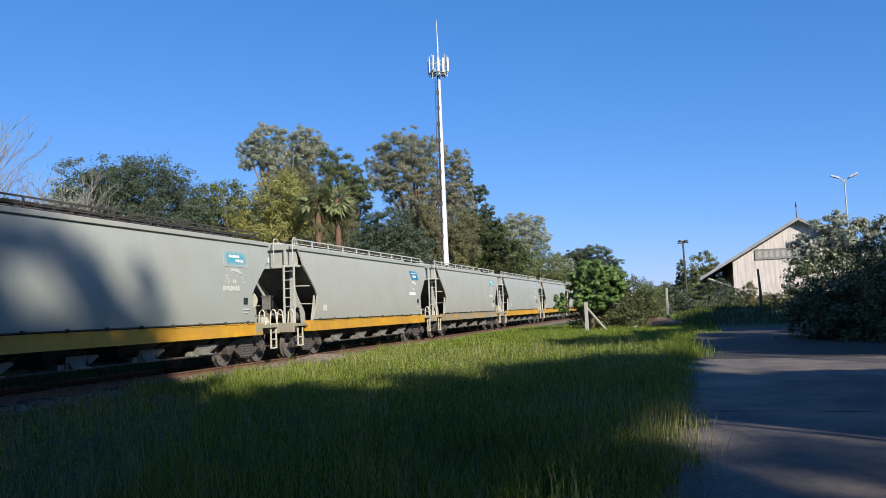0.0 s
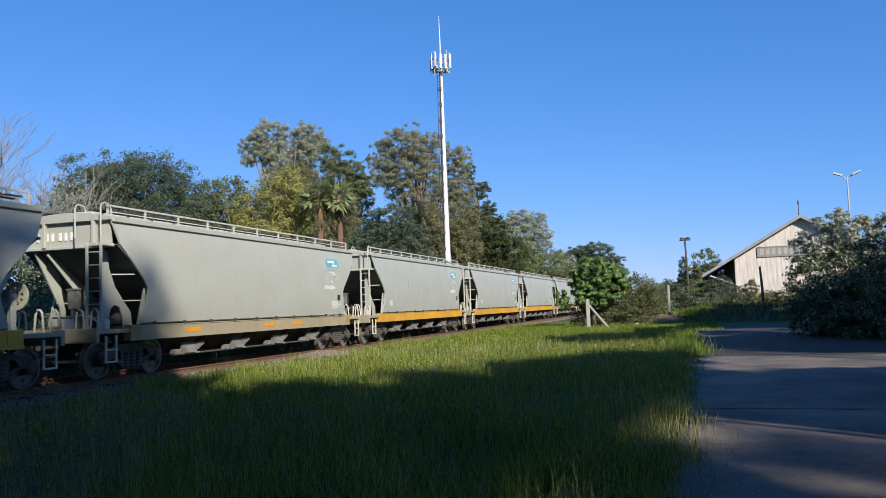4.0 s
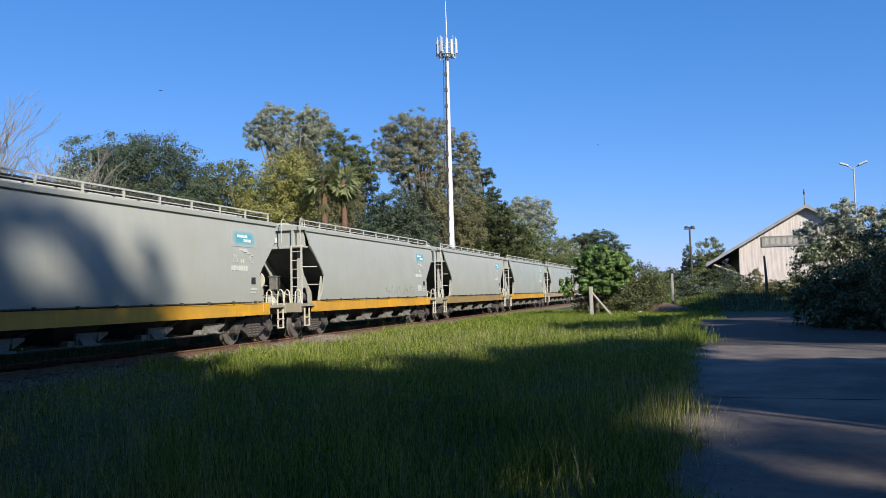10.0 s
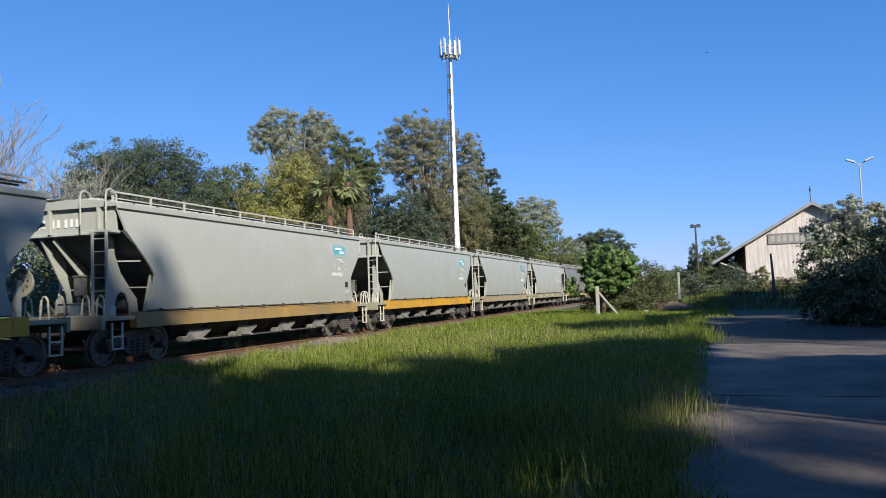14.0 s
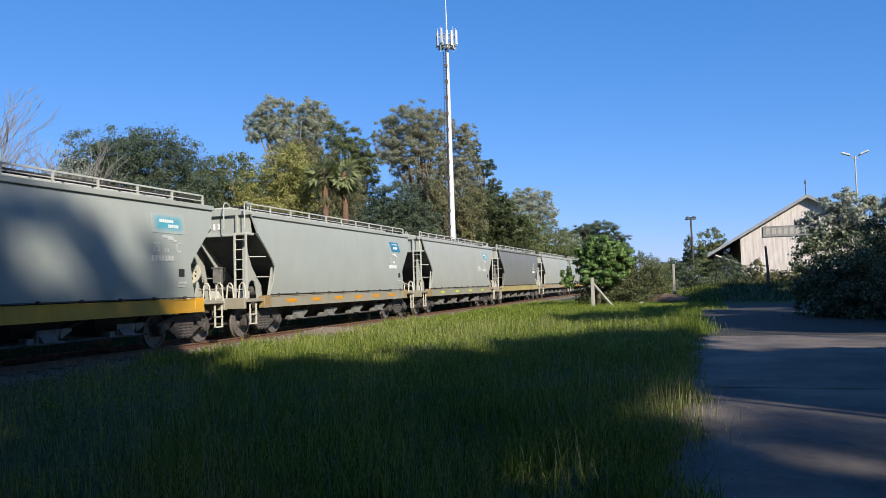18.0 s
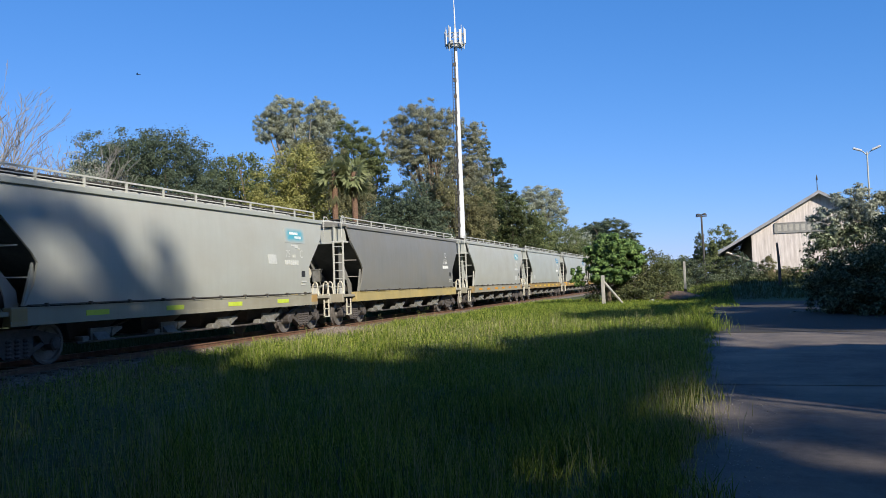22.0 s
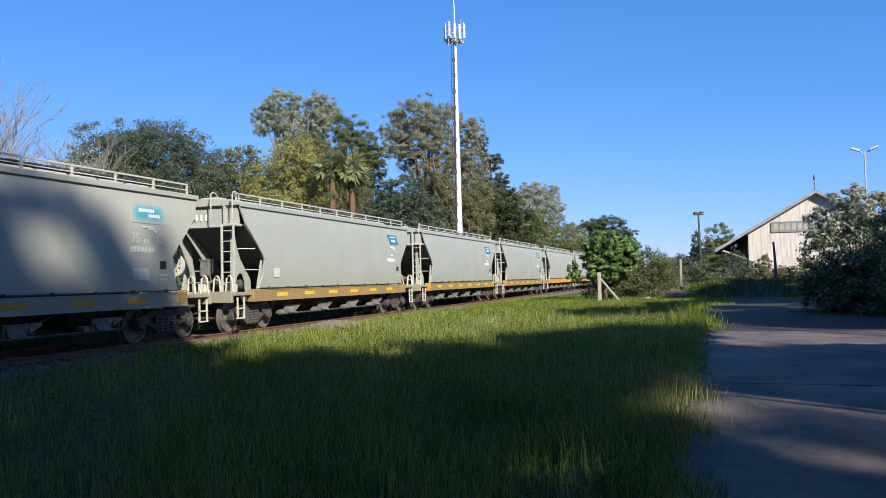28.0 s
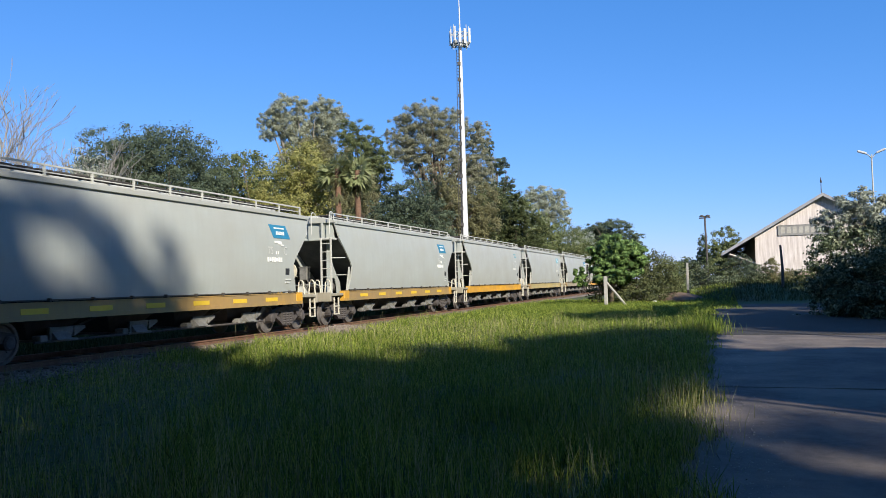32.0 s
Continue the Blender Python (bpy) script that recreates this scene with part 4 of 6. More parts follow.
def clumps(rng, lobes, each, small=0.36):
    """Breaks a few big lobes into many uneven clumps near their surface."""
    out = []
    for x, y, z, rx, ry, rz in lobes:
        for _ in range(each):
            d = rng.normal(size=3)
            d /= np.linalg.norm(d)
            k = (0.15 + 0.85 * rng.random()) ** 0.5
            s = small * (0.5 + 0.9 * rng.random())
            q = (1.06 - 0.5 * s) * k
            out.append((x + d[0] * rx * q, y + d[1] * ry * q, z + d[2] * rz * q, rx * s, ry * s, rz * s * 0.85))
    return out


def limbs(rng, base, lobes, r, top, material, lean=0.0, branches=9):
    """A tapered trunk with forking limbs that reach into the lobes."""
    sh = Shape()
    bx, by, bz = base
    fork = Vector((bx + lean, by, top))
    mid = Vector((bx + 0.4 * lean, by + 0.1, 0.5 * (bz + top)))
    sh.tube([(bx, by, bz - 0.3), mid, fork], [r * 1.25, r, r * 0.72], 8)
    for k in range(branches):
        lobe = lobes[k % len(lobes)]
        tip = Vector(lobe[:3]) + Vector([rng.normal() * 0.28 * lobe[3 + i] for i in range(3)])
        s = mid.lerp(fork, 0.35 + 0.65 * rng.random())
        bend = s.lerp(tip, 0.5) + Vector((rng.normal() * 0.3, rng.normal() * 0.3, 0.08 * (tip - s).length))
        q = r * (0.22 + 0.25 * rng.random())
        sh.tube([s, bend, tip], [q, q * 0.65, q * 0.18], 6)
        for _ in range(2):
            u = bend.lerp(tip, rng.random())
            e = u + Vector((rng.normal(), rng.normal(), rng.random() * 1.2)) * 0.3 * lobe[3]
            sh.tube([u, e], [q * 0.35, q * 0.08], 5)
    return sh.mesh("trunk", material, True)


def tree(name, label, base, lobes, leaf, count, size, trunk_r=0.25, fork=None, bark=BARK, each=16, small=0.36, seed=1, lean=0.0, branches=9, group="", mixed_leaf=None, fill=True):
    """lobes are given in world places."""
    rng = np.random.default_rng(seed)
    t = thing(name, label, "tree" if "bush" not in name and "hedge" not in name else name.split("_")[-1], group=group)
    low = min(l[2] - l[5] for l in lobes)
    if fill:
        lobes = list(lobes) + [(a, b, c - 1.0 * rz, 0.95 * rx, 0.95 * ry, rz) for a, b, c, rx, ry, rz in lobes]
    fork = fork if fork is not None else low + 0.4
    part("trunk", limbs(rng, base, lobes, trunk_r, fork, bark, lean, branches), t)
    cl = clumps(rng, lobes, 4 * each, 0.62 * small)
    part("crown", quads_mesh("crown", leaf_quads(rng, cl, int(4.4 * count), 0.43 * size), leaf), t)
    if mixed_leaf:
        part("dry_leaves", quads_mesh("dry_leaves", leaf_quads(rng, cl, int(0.8 * count), 0.43 * size), mixed_leaf), t)
    return t


def lobe(az, dist, tan, w, h, depth=None):
    """A lobe by bearing, distance and slope of sight, with its half width and half height."""
    x, y = polar(az, dist)
    return (x, y, EYE + dist * tan, w, depth or w, h)


def ground_at(az, dist):
    x, y = polar(az, dist)
    return (x, y, float(land(x, y)))


def set_back(f, lobes):
    """The same lobes farther off along the line of sight, grown to match."""
    return [(x * f, y * f, EYE + (z - EYE) * f, rx * f, ry * f, rz * f) for x, y, z, rx, ry, rz in lobes]


# the tree belt behind the track
tree("dark_tree", "broad dark green tree behind the train", ground_at(-39.5, 50),
     [lobe(-41.7, 50, 0.158, 2.3, 1.8), lobe(-39.8, 50, 0.168, 2.5, 1.8), lobe(-37.7, 50, 0.164, 2.4, 1.8), lobe(-35.8, 51, 0.138, 2.2, 1.9), lobe(-43.0, 50, 0.128, 1.5, 1.7), lobe(-39.0, 50, 0.09, 4.2, 2.2)],
     LEAF_DARK, 21000, 0.15, 0.35, seed=11, each=28, small=0.36)
tree("grey_tree", "thin grey-green tree with bare twigs", ground_at(-43.6, 47),
     [lobe(-43.4, 47, 0.135, 1.7, 1.5), lobe(-45.5, 47, 0.10, 1.8, 1.2), lobe(-41.8, 47, 0.10, 1.5, 1.4)], LEAF_EUC, 2600, 0.13, 0.2, bark=BAREWOOD, seed=12, branches=34, fork=3.0)
tree("green_tree", "mid-green leafy tree behind the train", ground_at(-33.0, 54),
     [lobe(-33.0, 54, 0.136, 2.3, 1.8), lobe(-34.8, 54, 0.11, 2.0, 2.2), lobe(-31.5, 55, 0.115, 1.9, 2.0), lobe(-33, 54, 0.07, 3.0, 2.0)], LEAF_MID, 9000, 0.18, 0.3, seed=13, each=18, small=0.32)
tree("yellowing_tree", "yellow-green tree turning to autumn colours", ground_at(-29.4, 50),
     [lobe(-29.2, 50, 0.145, 1.9, 1.7), lobe(-31.0, 50, 0.118, 1.8, 1.7), lobe(-28.3, 50, 0.120, 1.4, 1.8), lobe(-29.5, 50, 0.085, 3.2, 2.0), lobe(-28.6, 51, 0.165, 1.1, 0.9)],
     LEAF_YELLOW, 9500, 0.17, 0.26, seed=14, each=18, small=0.32)
tree("eucalyptus", "tall two-lobed eucalyptus with grey-green crown", ground_at(-28.8, 84),
     [lobe(-29.9, 84, 0.222, 2.2, 1.7), lobe(-31.3, 84, 0.207, 1.3, 1.2), lobe(-27.4, 84, 0.220, 2.0, 1.6), lobe(-29.4, 84, 0.188, 1.9, 2.0), lobe(-27.6, 85, 0.190, 2.0, 1.9), lobe(-26.3, 85, 0.213, 1.0, 0.8)],
     LEAF_EUC, 17000, 0.17, 0.5, bark=PALEBARK, seed=15, fork=11, branches=8, each=20, small=0.28, mixed_leaf=LEAF_BROWN)
tree("dark_eucalyptus", "dark-crowned tree between the eucalypts", ground_at(-24.9, 80),
     [lobe(-25.3, 80, 0.190, 1.9, 1.7), lobe(-23.9, 80, 0.175, 1.5, 1.5), lobe(-24.8, 80, 0.150, 2.3, 2.0), lobe(-23.3, 80, 0.155, 1.3, 1.2)], LEAF_MID, 10000, 0.17, 0.35, seed=16, fork=8, each=14, small=0.32, mixed_leaf=LEAF_DARK)
tree("brown_leaved_tree", "tree with brown-green drying leaves", ground_at(-27.4, 74),
     [lobe(-28.2, 74, 0.165, 2.2, 1.6), lobe(-26.6, 74, 0.150, 2.2, 2.2), lobe(-25.0, 74, 0.12, 2.2, 2.2)], LEAF_BROWN, 10000, 0.16, 0.3, seed=17, each=14)
tree("big_eucalyptus", "tall eucalyptus with dark limbs showing through", ground_at(-19.6, 92),
     [lobe(-20.2, 92, 0.208, 3.3, 2.6), lobe(-21.9, 92, 0.193, 2.0, 2.1), lobe(-18.4, 92, 0.200, 2.2, 2.2), lobe(-16.5, 92, 0.189, 1.9, 1.5), lobe(-20.6, 92, 0.165, 2.4, 1.5), lobe(-17.6, 92, 0.150, 2.4, 2.0),
      lobe(-16.2, 92, 0.150, 1.8, 2.0)],
     LEAF_GUM, 24000, 0.17, 0.55, bark=BARK, seed=18, fork=10, branches=24, each=22, small=0.26, mixed_leaf=LEAF_BROWN)
tree("pine", "open-crowned conifer behind the tower", ground_at(-15.2, 96),
     [lobe(-15.7, 96, 0.172, 0.8, 1.0), lobe(-15.1, 96, 0.150, 1.6, 0.8), lobe(-15.3, 96, 0.118, 2.2, 0.9), lobe(-14.4, 96, 0.125, 1.2, 0.8), lobe(-14.9, 96, 0.10, 2.6, 1.2)],
     LEAF_DARK, 4500, 0.22, 0.3, seed=19, fork=13, branches=16, each=12, small=0.30)
tree("dark_understorey_tree", "dense dark green tree under the eucalypts", ground_at(-21.2, 62),
     [lobe(-21.4, 62, 0.112, 2.2, 1.5), lobe(-22.9, 62, 0.09, 1.9, 1.6), lobe(-19.9, 62, 0.09, 2.0, 1.6), lobe(-21.2, 62, 0.06, 3.4, 1.6)], LEAF_DARK, 8500, 0.18, 0.3, seed=20, each=18, small=0.32)
tree("brown_understorey_tree", "olive tree with brown drying leaves", ground_at(-18.2, 69),
     [lobe(-18.4, 69, 0.105, 1.9, 1.8), lobe(-17.0, 69, 0.085, 1.6, 1.6), lobe(-19.4, 69, 0.125, 1.1, 1.2), lobe(-16.0, 69, 0.10, 1.6, 1.8)], LEAF_BROWN, 6500, 0.18, 0.22, seed=21, each=15)
tree("olive_tree", "olive-green tree beside the tower", ground_at(-15.6, 81),
     set_back(1.12, [lobe(-15.8, 72, 0.10, 1.7, 2.0), lobe(-14.9, 72, 0.08, 1.7, 1.8), lobe(-16.3, 72, 0.06, 1.9, 1.7)]), LEAF_MID, 5500, 0.2, 0.22, seed=22, each=14)
tree("round_dark_tree", "rounded dark green tree beyond the train", ground_at(-13.9, 78),
     set_back(1.18, [lobe(-14.0, 66, 0.092, 1.5, 1.5), lobe(-12.9, 66, 0.065, 1.5, 1.7), lobe(-14.9, 66, 0.06, 1.5, 1.5), lobe(-13.8, 66, 0.04, 2.4, 1.4)]), LEAF_DARK_SHADE, 15000, 0.17, 0.25, seed=23, each=18, small=0.30)
tree("flat_topped_tree", "grey-green tree with a flat top", ground_at(-11.8, 115),
     set_back(1.25, [lobe(-12.1, 92, 0.110, 1.9, 1.0), lobe(-11.0, 92, 0.106, 1.5, 0.9), lobe(-10.6, 92, 0.088, 1.4, 0.9), lobe(-11.9, 92, 0.085, 2.2, 1.4), lobe(-12.9, 92, 0.10, 1.5, 1.2)]),
     LEAF_EUC, 12000, 0.18, 0.3, seed=24, each=14, small=0.32)
tree("olive_bush", "olive thicket beyond the end of the train", ground_at(-10.9, 110),
     set_back(1.34, [lobe(-11.0, 82, 0.062, 1.9, 1.4), lobe(-9.8, 82, 0.050, 1.7, 1.4), lobe(-12.2, 82, 0.055, 1.9, 1.5), lobe(-10.6, 82, 0.03, 3.4, 1.6), lobe(-8.9, 84, 0.036, 1.8, 1.5)]), LEAF_MID, 8500, 0.2, 0.2, seed=25, each=14)
tree("umbrella_tree", "wide dark umbrella-crowned tree in the distance", ground_at(-7.2, 183),
     set_back(1.5, [lobe(-7.2, 122, 0.062, 3.6, 1.5), lobe(-8.7, 122, 0.059, 2.8, 1.3), lobe(-9.5, 122, 0.047, 2.2, 1.3), lobe(-5.9, 122, 0.050, 2.4, 1.2), lobe(-7.2, 122, 0.035, 4.4, 1.6), lobe(-6.0, 122, 0.03, 2.2, 1.5)]), LEAF_DARK, 24000, 0.30, 0.4, seed=26, each=20, small=0.3)

# a farther layer that closes the gaps between the crowns
for k, (az, dist, tan, w, h, leaf) in enumerate((
        (-44.0, 66, 0.085, 4.0, 3.0, LEAF_DARK), (-38.0, 72, 0.10, 5.0, 3.5, LEAF_MID), (-33.5, 76, 0.115, 4.5, 3.6, LEAF_DARK), (-30.2, 96, 0.125, 4.5, 4.2, LEAF_EUC), (-27.4, 98, 0.135, 4.5, 4.5, LEAF_MID), (-24.8, 98, 0.110, 3.8, 4.2, LEAF_DARK),
        (-22.3, 100, 0.085, 3.5, 3.6, LEAF_MID), (-20.0, 104, 0.120, 3.8, 4.5, LEAF_EUC), (-17.6, 104, 0.120, 3.8, 4.5, LEAF_BROWN), (-15.2, 106, 0.085, 4.0, 4.0, LEAF_EUC), (-12.8, 106, 0.070, 3.8, 3.6, LEAF_MID), (-10.2, 140, 0.045, 4.8, 3.8, LEAF_EUC))):
    tree("woodland_tree", "woodland tree filling the belt behind the railway", ground_at(az, dist), [lobe(az, dist, tan, w, h), lobe(az + 1.2, dist, tan - 0.03, 0.8 * w, 0.8 * h), lobe(az - 1.1, dist, tan - 0.035, 0.8 * w, 0.8 * h)],
         leaf, 2200, 0.42, 0.3, seed=140 + k, each=18, group="woodland behind the track")

# understorey between the trunks, seen under and over the wagons
for k, (az, dist, tan, wd, hg, leaf) in enumerate((
        (-56, 36, 0.05, 4.5, 2.8, LEAF_DARK), (-51, 40, 0.05, 4.5, 2.8, LEAF_DARK), (-46, 44, 0.03, 4.5, 2.4, LEAF_DARK), (-41, 46, 0.03, 4.0, 2.2, LEAF_DARK), (-36, 46, 0.03, 4.0, 2.4, LEAF_MID), (-31.5, 47, 0.035, 3.5, 2.3, LEAF_MID), (-27, 55, 0.035, 4.0, 2.6, LEAF_DARK),
        (-23, 60, 0.03, 4.5, 2.4, LEAF_DARK), (-19, 68, 0.03, 4.5, 2.6, LEAF_BROWN), (-15.5, 94, 0.025, 5.0, 3.0, LEAF_MID), (-12, 116, 0.02, 6.0, 3.0, LEAF_DARK), (-8.5, 175, 0.012, 9.0, 4.4, LEAF_MID))):
    x, y = polar(az, dist)
    tree("undergrowth_bush", "tangled undergrowth behind the railway", ground_at(az, dist), [lobe(az, dist, tan, wd, hg), (x + 2.5, y + 2, 1.6, wd, wd, 1.9)], leaf, 2400, 0.26, 0.1, fork=0.6, seed=60 + k, each=16, group="undergrowth behind the track")


def make_thicket():
    """Low dense growth along the far side of the track, and tall hedges behind the road."""
    rng = np.random.default_rng(9)
    y = np.linspace(6, 100, 70)
    low = [(-21.8 + rng.normal() * 0.5, v + rng.normal() * 0.4, 0.85 + 0.3 * rng.random(), 1.2, 1.3, 1.0 + 0.4 * rng.random()) for v in y]
    thing("trackside_thicket", "low dark thicket along the far side of the track", "thicket", kind="stuff", me=quads_mesh("trackside_thicket", leaf_quads(rng, low, 26000, 0.16), LEAF_DARK))


make_thicket()


def palm(az, dist, tan, seed, r=0.30):
    """A fan palm: ringed trunk, a skirt of dead fronds and a head of fans."""
    rng = random.Random(seed)
    x, y, z = ground_at(az, dist)
    top = EYE + dist * tan
    t = thing("fan_palm", "fan palm with rusty brown trunk and green fans", "palm", pose(x, y, z), group="palms behind the train")
    h = top - z
    rings = [(h * k / 24, r * (1.15 if k < 3 else 1.0) * (1.0 + 0.07 * (k % 2))) for k in range(25)]
    part("trunk", Shape().lathe(rings, "z", 12).mesh("trunk", PALMBARK), t)

    def fan(alpha, tilt, length, spread, leaves, down=0.0):
        """One frond: a stalk and stiff blades spread like a hand fan."""
        d = Vector((math.cos(alpha) * math.cos(tilt), math.sin(alpha) * math.cos(tilt), math.sin(tilt)))
        side = Vector((-math.sin(alpha), math.cos(alpha), 0))
        side = (Matrix.Rotation(rng.uniform(-1.1, 1.1), 3, d) @ side).normalized()
        o = Vector((0, 0, h - down))
        hub = o + d * length * 0.5
        out = []
        for k in range(leaves):
            a = spread * (2 * k / (leaves - 1) - 1)
            w = (d * math.cos(a) + side * math.sin(a)).normalized()
            tip = hub + w * length * 0.62 * (0.85 + 0.3 * rng.random()) + Vector((0, 0, -0.4 * length * rng.random()))
            n = w.cross(d.cross(side)).normalized() * 0.05 * length
            m = hub.lerp(tip, 0.55)
            out.append((hub, m - n, tip, m + n))
        n = side * 0.03
        out.append((o - n, hub - n, hub + n, o + n))
        return out

    green, dead = [], []
    for k in range(30):
        green += fan(rng.uniform(0, 6.28), math.asin(rng.uniform(-0.7, 0.95)), rng.uniform(0.8, 1.35), 1.25, 17, 0.55 * rng.random())
    for k in range(16):
        dead += fan(rng.uniform(0, 6.28), rng.uniform(-1.4, -0.9), rng.uniform(0.5, 0.9), 0.8, 9, rng.random() ** 2 * 1.6)
    part("crown", quads_mesh("crown", np.array([[tuple(p) for p in q] for q in green]), LEAF_PALM), t)
    part("dead_fronds", quads_mesh("dead_fronds", np.array([[tuple(p) for p in q] for q in dead]), LEAF_BROWN), t, "hanging dry fronds")


palm(-26.5, 48, 0.146, 1, 0.17)
palm(-25.1, 48, 0.144, 2, 0.17)
palm(-16.0, 70, 0.062, 3, 0.24)


def bare_tree(name, label, base, top, spread, seed, levels=5, lean=(0, 0), r=0.16):
    """A leafless tree: limbs that fork again and again into twigs."""
    rng = random.Random(seed)
    sh = Shape()

    def grow(p, d, length, q, level):
        e = p + d * length
        m = p.lerp(e, 0.5) + Vector((rng.uniform(-1, 1), rng.uniform(-1, 1), rng.uniform(-0.5, 0.5))) * 0.06 * length
        sh.tube([p, m, e], [q, q * 0.85, q * 0.62], 6 if level < 2 else 4, level < 1)
        if level >= levels:
            return
        for _ in range(3 if level < 3 else 2):
            n = (d + Vector((rng.uniform(-1, 1), rng.uniform(-1, 1), rng.uniform(-0.25, 0.7))) * spread).normalized()
            grow(e if rng.random() < 0.6 else m, n, length * rng.uniform(0.62, 0.88), max(0.012, q * 0.6), level + 1)

    b = Vector(base)
    grow(b, Vector((lean[0], lean[1], 1)).normalized(), (top - base[2]) * 0.36, r, 0)
    t = thing(name, label, "tree")
    part("trunk", sh.mesh("trunk", BAREWOOD), t, "leafless grey limbs and twigs")


bare_tree("bare_tree", "leafless grey tree against the sky", ground_at(-46.8, 46), EYE + 46 * 0.195, 0.52, 21, 7, r=0.2)
bare_tree("bare_tree", "leafless grey tree against the sky", ground_at(-48.2, 48), EYE + 48 * 0.20, 0.52, 22, 7, r=0.2)
bare_tree("dead_shrub", "bare twiggy shrub in front of the dark tree", ground_at(-41.6, 45), EYE + 45 * 0.165, 0.6, 23, 7, r=0.14)

# beside the end of the train: bush, thicket, hedges
tree("bright_bush", "bright green broad-leaved bush over a fence post", ground_at(-7.3, 54),
     [lobe(-7.2, 54, 0.036, 1.35, 1.1), lobe(-8.2, 54, 0.026, 0.9, 0.9), lobe(-6.0, 54, 0.030, 1.2, 0.9), lobe(-9.4, 54, 0.004, 0.55, 0.7), lobe(-5.2, 54, 0.022, 0.6, 0.5), lobe(-7.4, 54, 0.012, 1.4, 1.0), lobe(-6.4, 54, 0.010, 1.2, 0.9)], LEAF_BRIGHT, 4200, 0.27, 0.14, seed=31, each=9, small=0.34, fork=1.6, fill=False)
tree("thicket_bush", "brownish tangled thicket beside the fence", ground_at(-5.6, 55),
     [lobe(-6.3, 55, 0.010, 1.3, 1.3), lobe(-8.2, 55, -0.012, 0.9, 0.9), lobe(-5.2, 55, 0.016, 1.4, 1.3), lobe(-4.0, 56, 0.012, 1.4, 1.2), lobe(-3.2, 57, -0.008, 1.0, 0.9), lobe(-5.6, 55, -0.018, 2.2, 0.9), lobe(-7.2, 55, -0.012, 1.0, 1.1)], LEAF_THICKET, 5200, 0.15, 0.1, bark=BAREWOOD, seed=32, each=14, branches=20, fork=0.4)
tree("green_thicket_bush", "green thicket beside the fence", ground_at(-3.9, 62),
     [lobe(-4.3, 62, 0.012, 1.4, 1.1), lobe(-3.2, 62, 0.008, 1.3, 1.0), lobe(-3.7, 62, -0.012, 2.4, 1.0)], LEAF_MID, 3600, 0.14, 0.1, seed=33, each=14, fork=0.4)
for k, (az, dist, tan, w, h, leaf) in enumerate(((-3.0, 72, 0.008, 1.9, 1.0, LEAF_MID), (-1.4, 70, 0.002, 1.7, 0.9, LEAF_BUSH), (0.1, 69, 0.006, 1.5, 0.9, LEAF_MID), (1.2, 69, 0.007, 1.4, 1.0, LEAF_DARK),
                                                 (2.4, 66, -0.001, 1.2, 0.7, LEAF_BUSH), (3.2, 66, 0.002, 0.7, 0.9, LEAF_BROWN), (4.4, 66, -0.006, 0.9, 0.5, LEAF_BROWN), (5.6, 62, -0.006, 1.3, 0.5, LEAF_MID), (0.6, 66, -0.008, 1.8, 0.6, LEAF_BUSH))):
    tree("scrub_bush", "weedy scrub growing along the bank", ground_at(az, dist), [lobe(az, dist, tan + 0.006, w, h), lobe(az + 0.9, dist + 1, tan - 0.008, w, h)], leaf, 1500, 0.14, 0.06, fork=1.2, seed=80 + k, each=12, group="scrub along the bank")
tree("far_tree", "distant dark green tree near the lamp pole", ground_at(0.3, 112),
     [lobe(0.4, 112, 0.045, 1.9, 1.6), lobe(-0.4, 112, 0.030, 1.8, 1.5), lobe(1.1, 112, 0.03, 1.8, 1.6), lobe(0.2, 112, 0.012, 3.2, 1.8)], LEAF_MID, 5000, 0.25, 0.25, seed=35, each=14)
tree("far_pine", "thin dark conifer in the distance", ground_at(-1.0, 116), [lobe(-1.1, 116, 0.042, 0.8, 1.2), lobe(-1.1, 116, 0.024, 1.2, 1.2), lobe(-1.6, 116, 0.015, 2.4, 1.2), lobe(-2.4, 118, 0.01, 2.4, 1.0)], LEAF_DARK, 3200, 0.25, 0.18, seed=36, each=10)
# one bush in two colours: paled where sun falls, darkened where shade lies
tree("silvery_bush", "top of the bush, leaves coloured pale as if sunlit", ground_at(9.0, 37.4),
     [lobe(8.6, 37.4, 0.070, 1.3, 1.0), lobe(7.3, 37.4, 0.052, 1.1, 0.9), lobe(10.0, 37.4, 0.064, 1.4, 1.1)], LEAF_SUNLIT, 3000, 0.15, 0.10, seed=37, each=14, small=0.28, branches=20, fork=1.4, fill=False)
tree("shade_bush", "foot of the bush, leaves coloured dark for shade", ground_at(8.8, 36.6),
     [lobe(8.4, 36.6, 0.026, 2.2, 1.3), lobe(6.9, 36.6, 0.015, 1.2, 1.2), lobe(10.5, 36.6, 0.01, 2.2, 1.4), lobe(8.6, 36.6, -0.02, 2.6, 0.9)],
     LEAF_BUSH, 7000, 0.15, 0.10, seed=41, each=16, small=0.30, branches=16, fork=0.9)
tree("shade_bush", "leafy bush at the road side, coloured dark for shade", ground_at(12.0, 33),
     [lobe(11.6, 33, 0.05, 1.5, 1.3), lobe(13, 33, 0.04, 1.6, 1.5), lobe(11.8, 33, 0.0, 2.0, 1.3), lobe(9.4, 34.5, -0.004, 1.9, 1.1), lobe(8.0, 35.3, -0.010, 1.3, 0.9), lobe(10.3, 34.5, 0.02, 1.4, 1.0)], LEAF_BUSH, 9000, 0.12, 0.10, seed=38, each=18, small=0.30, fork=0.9)

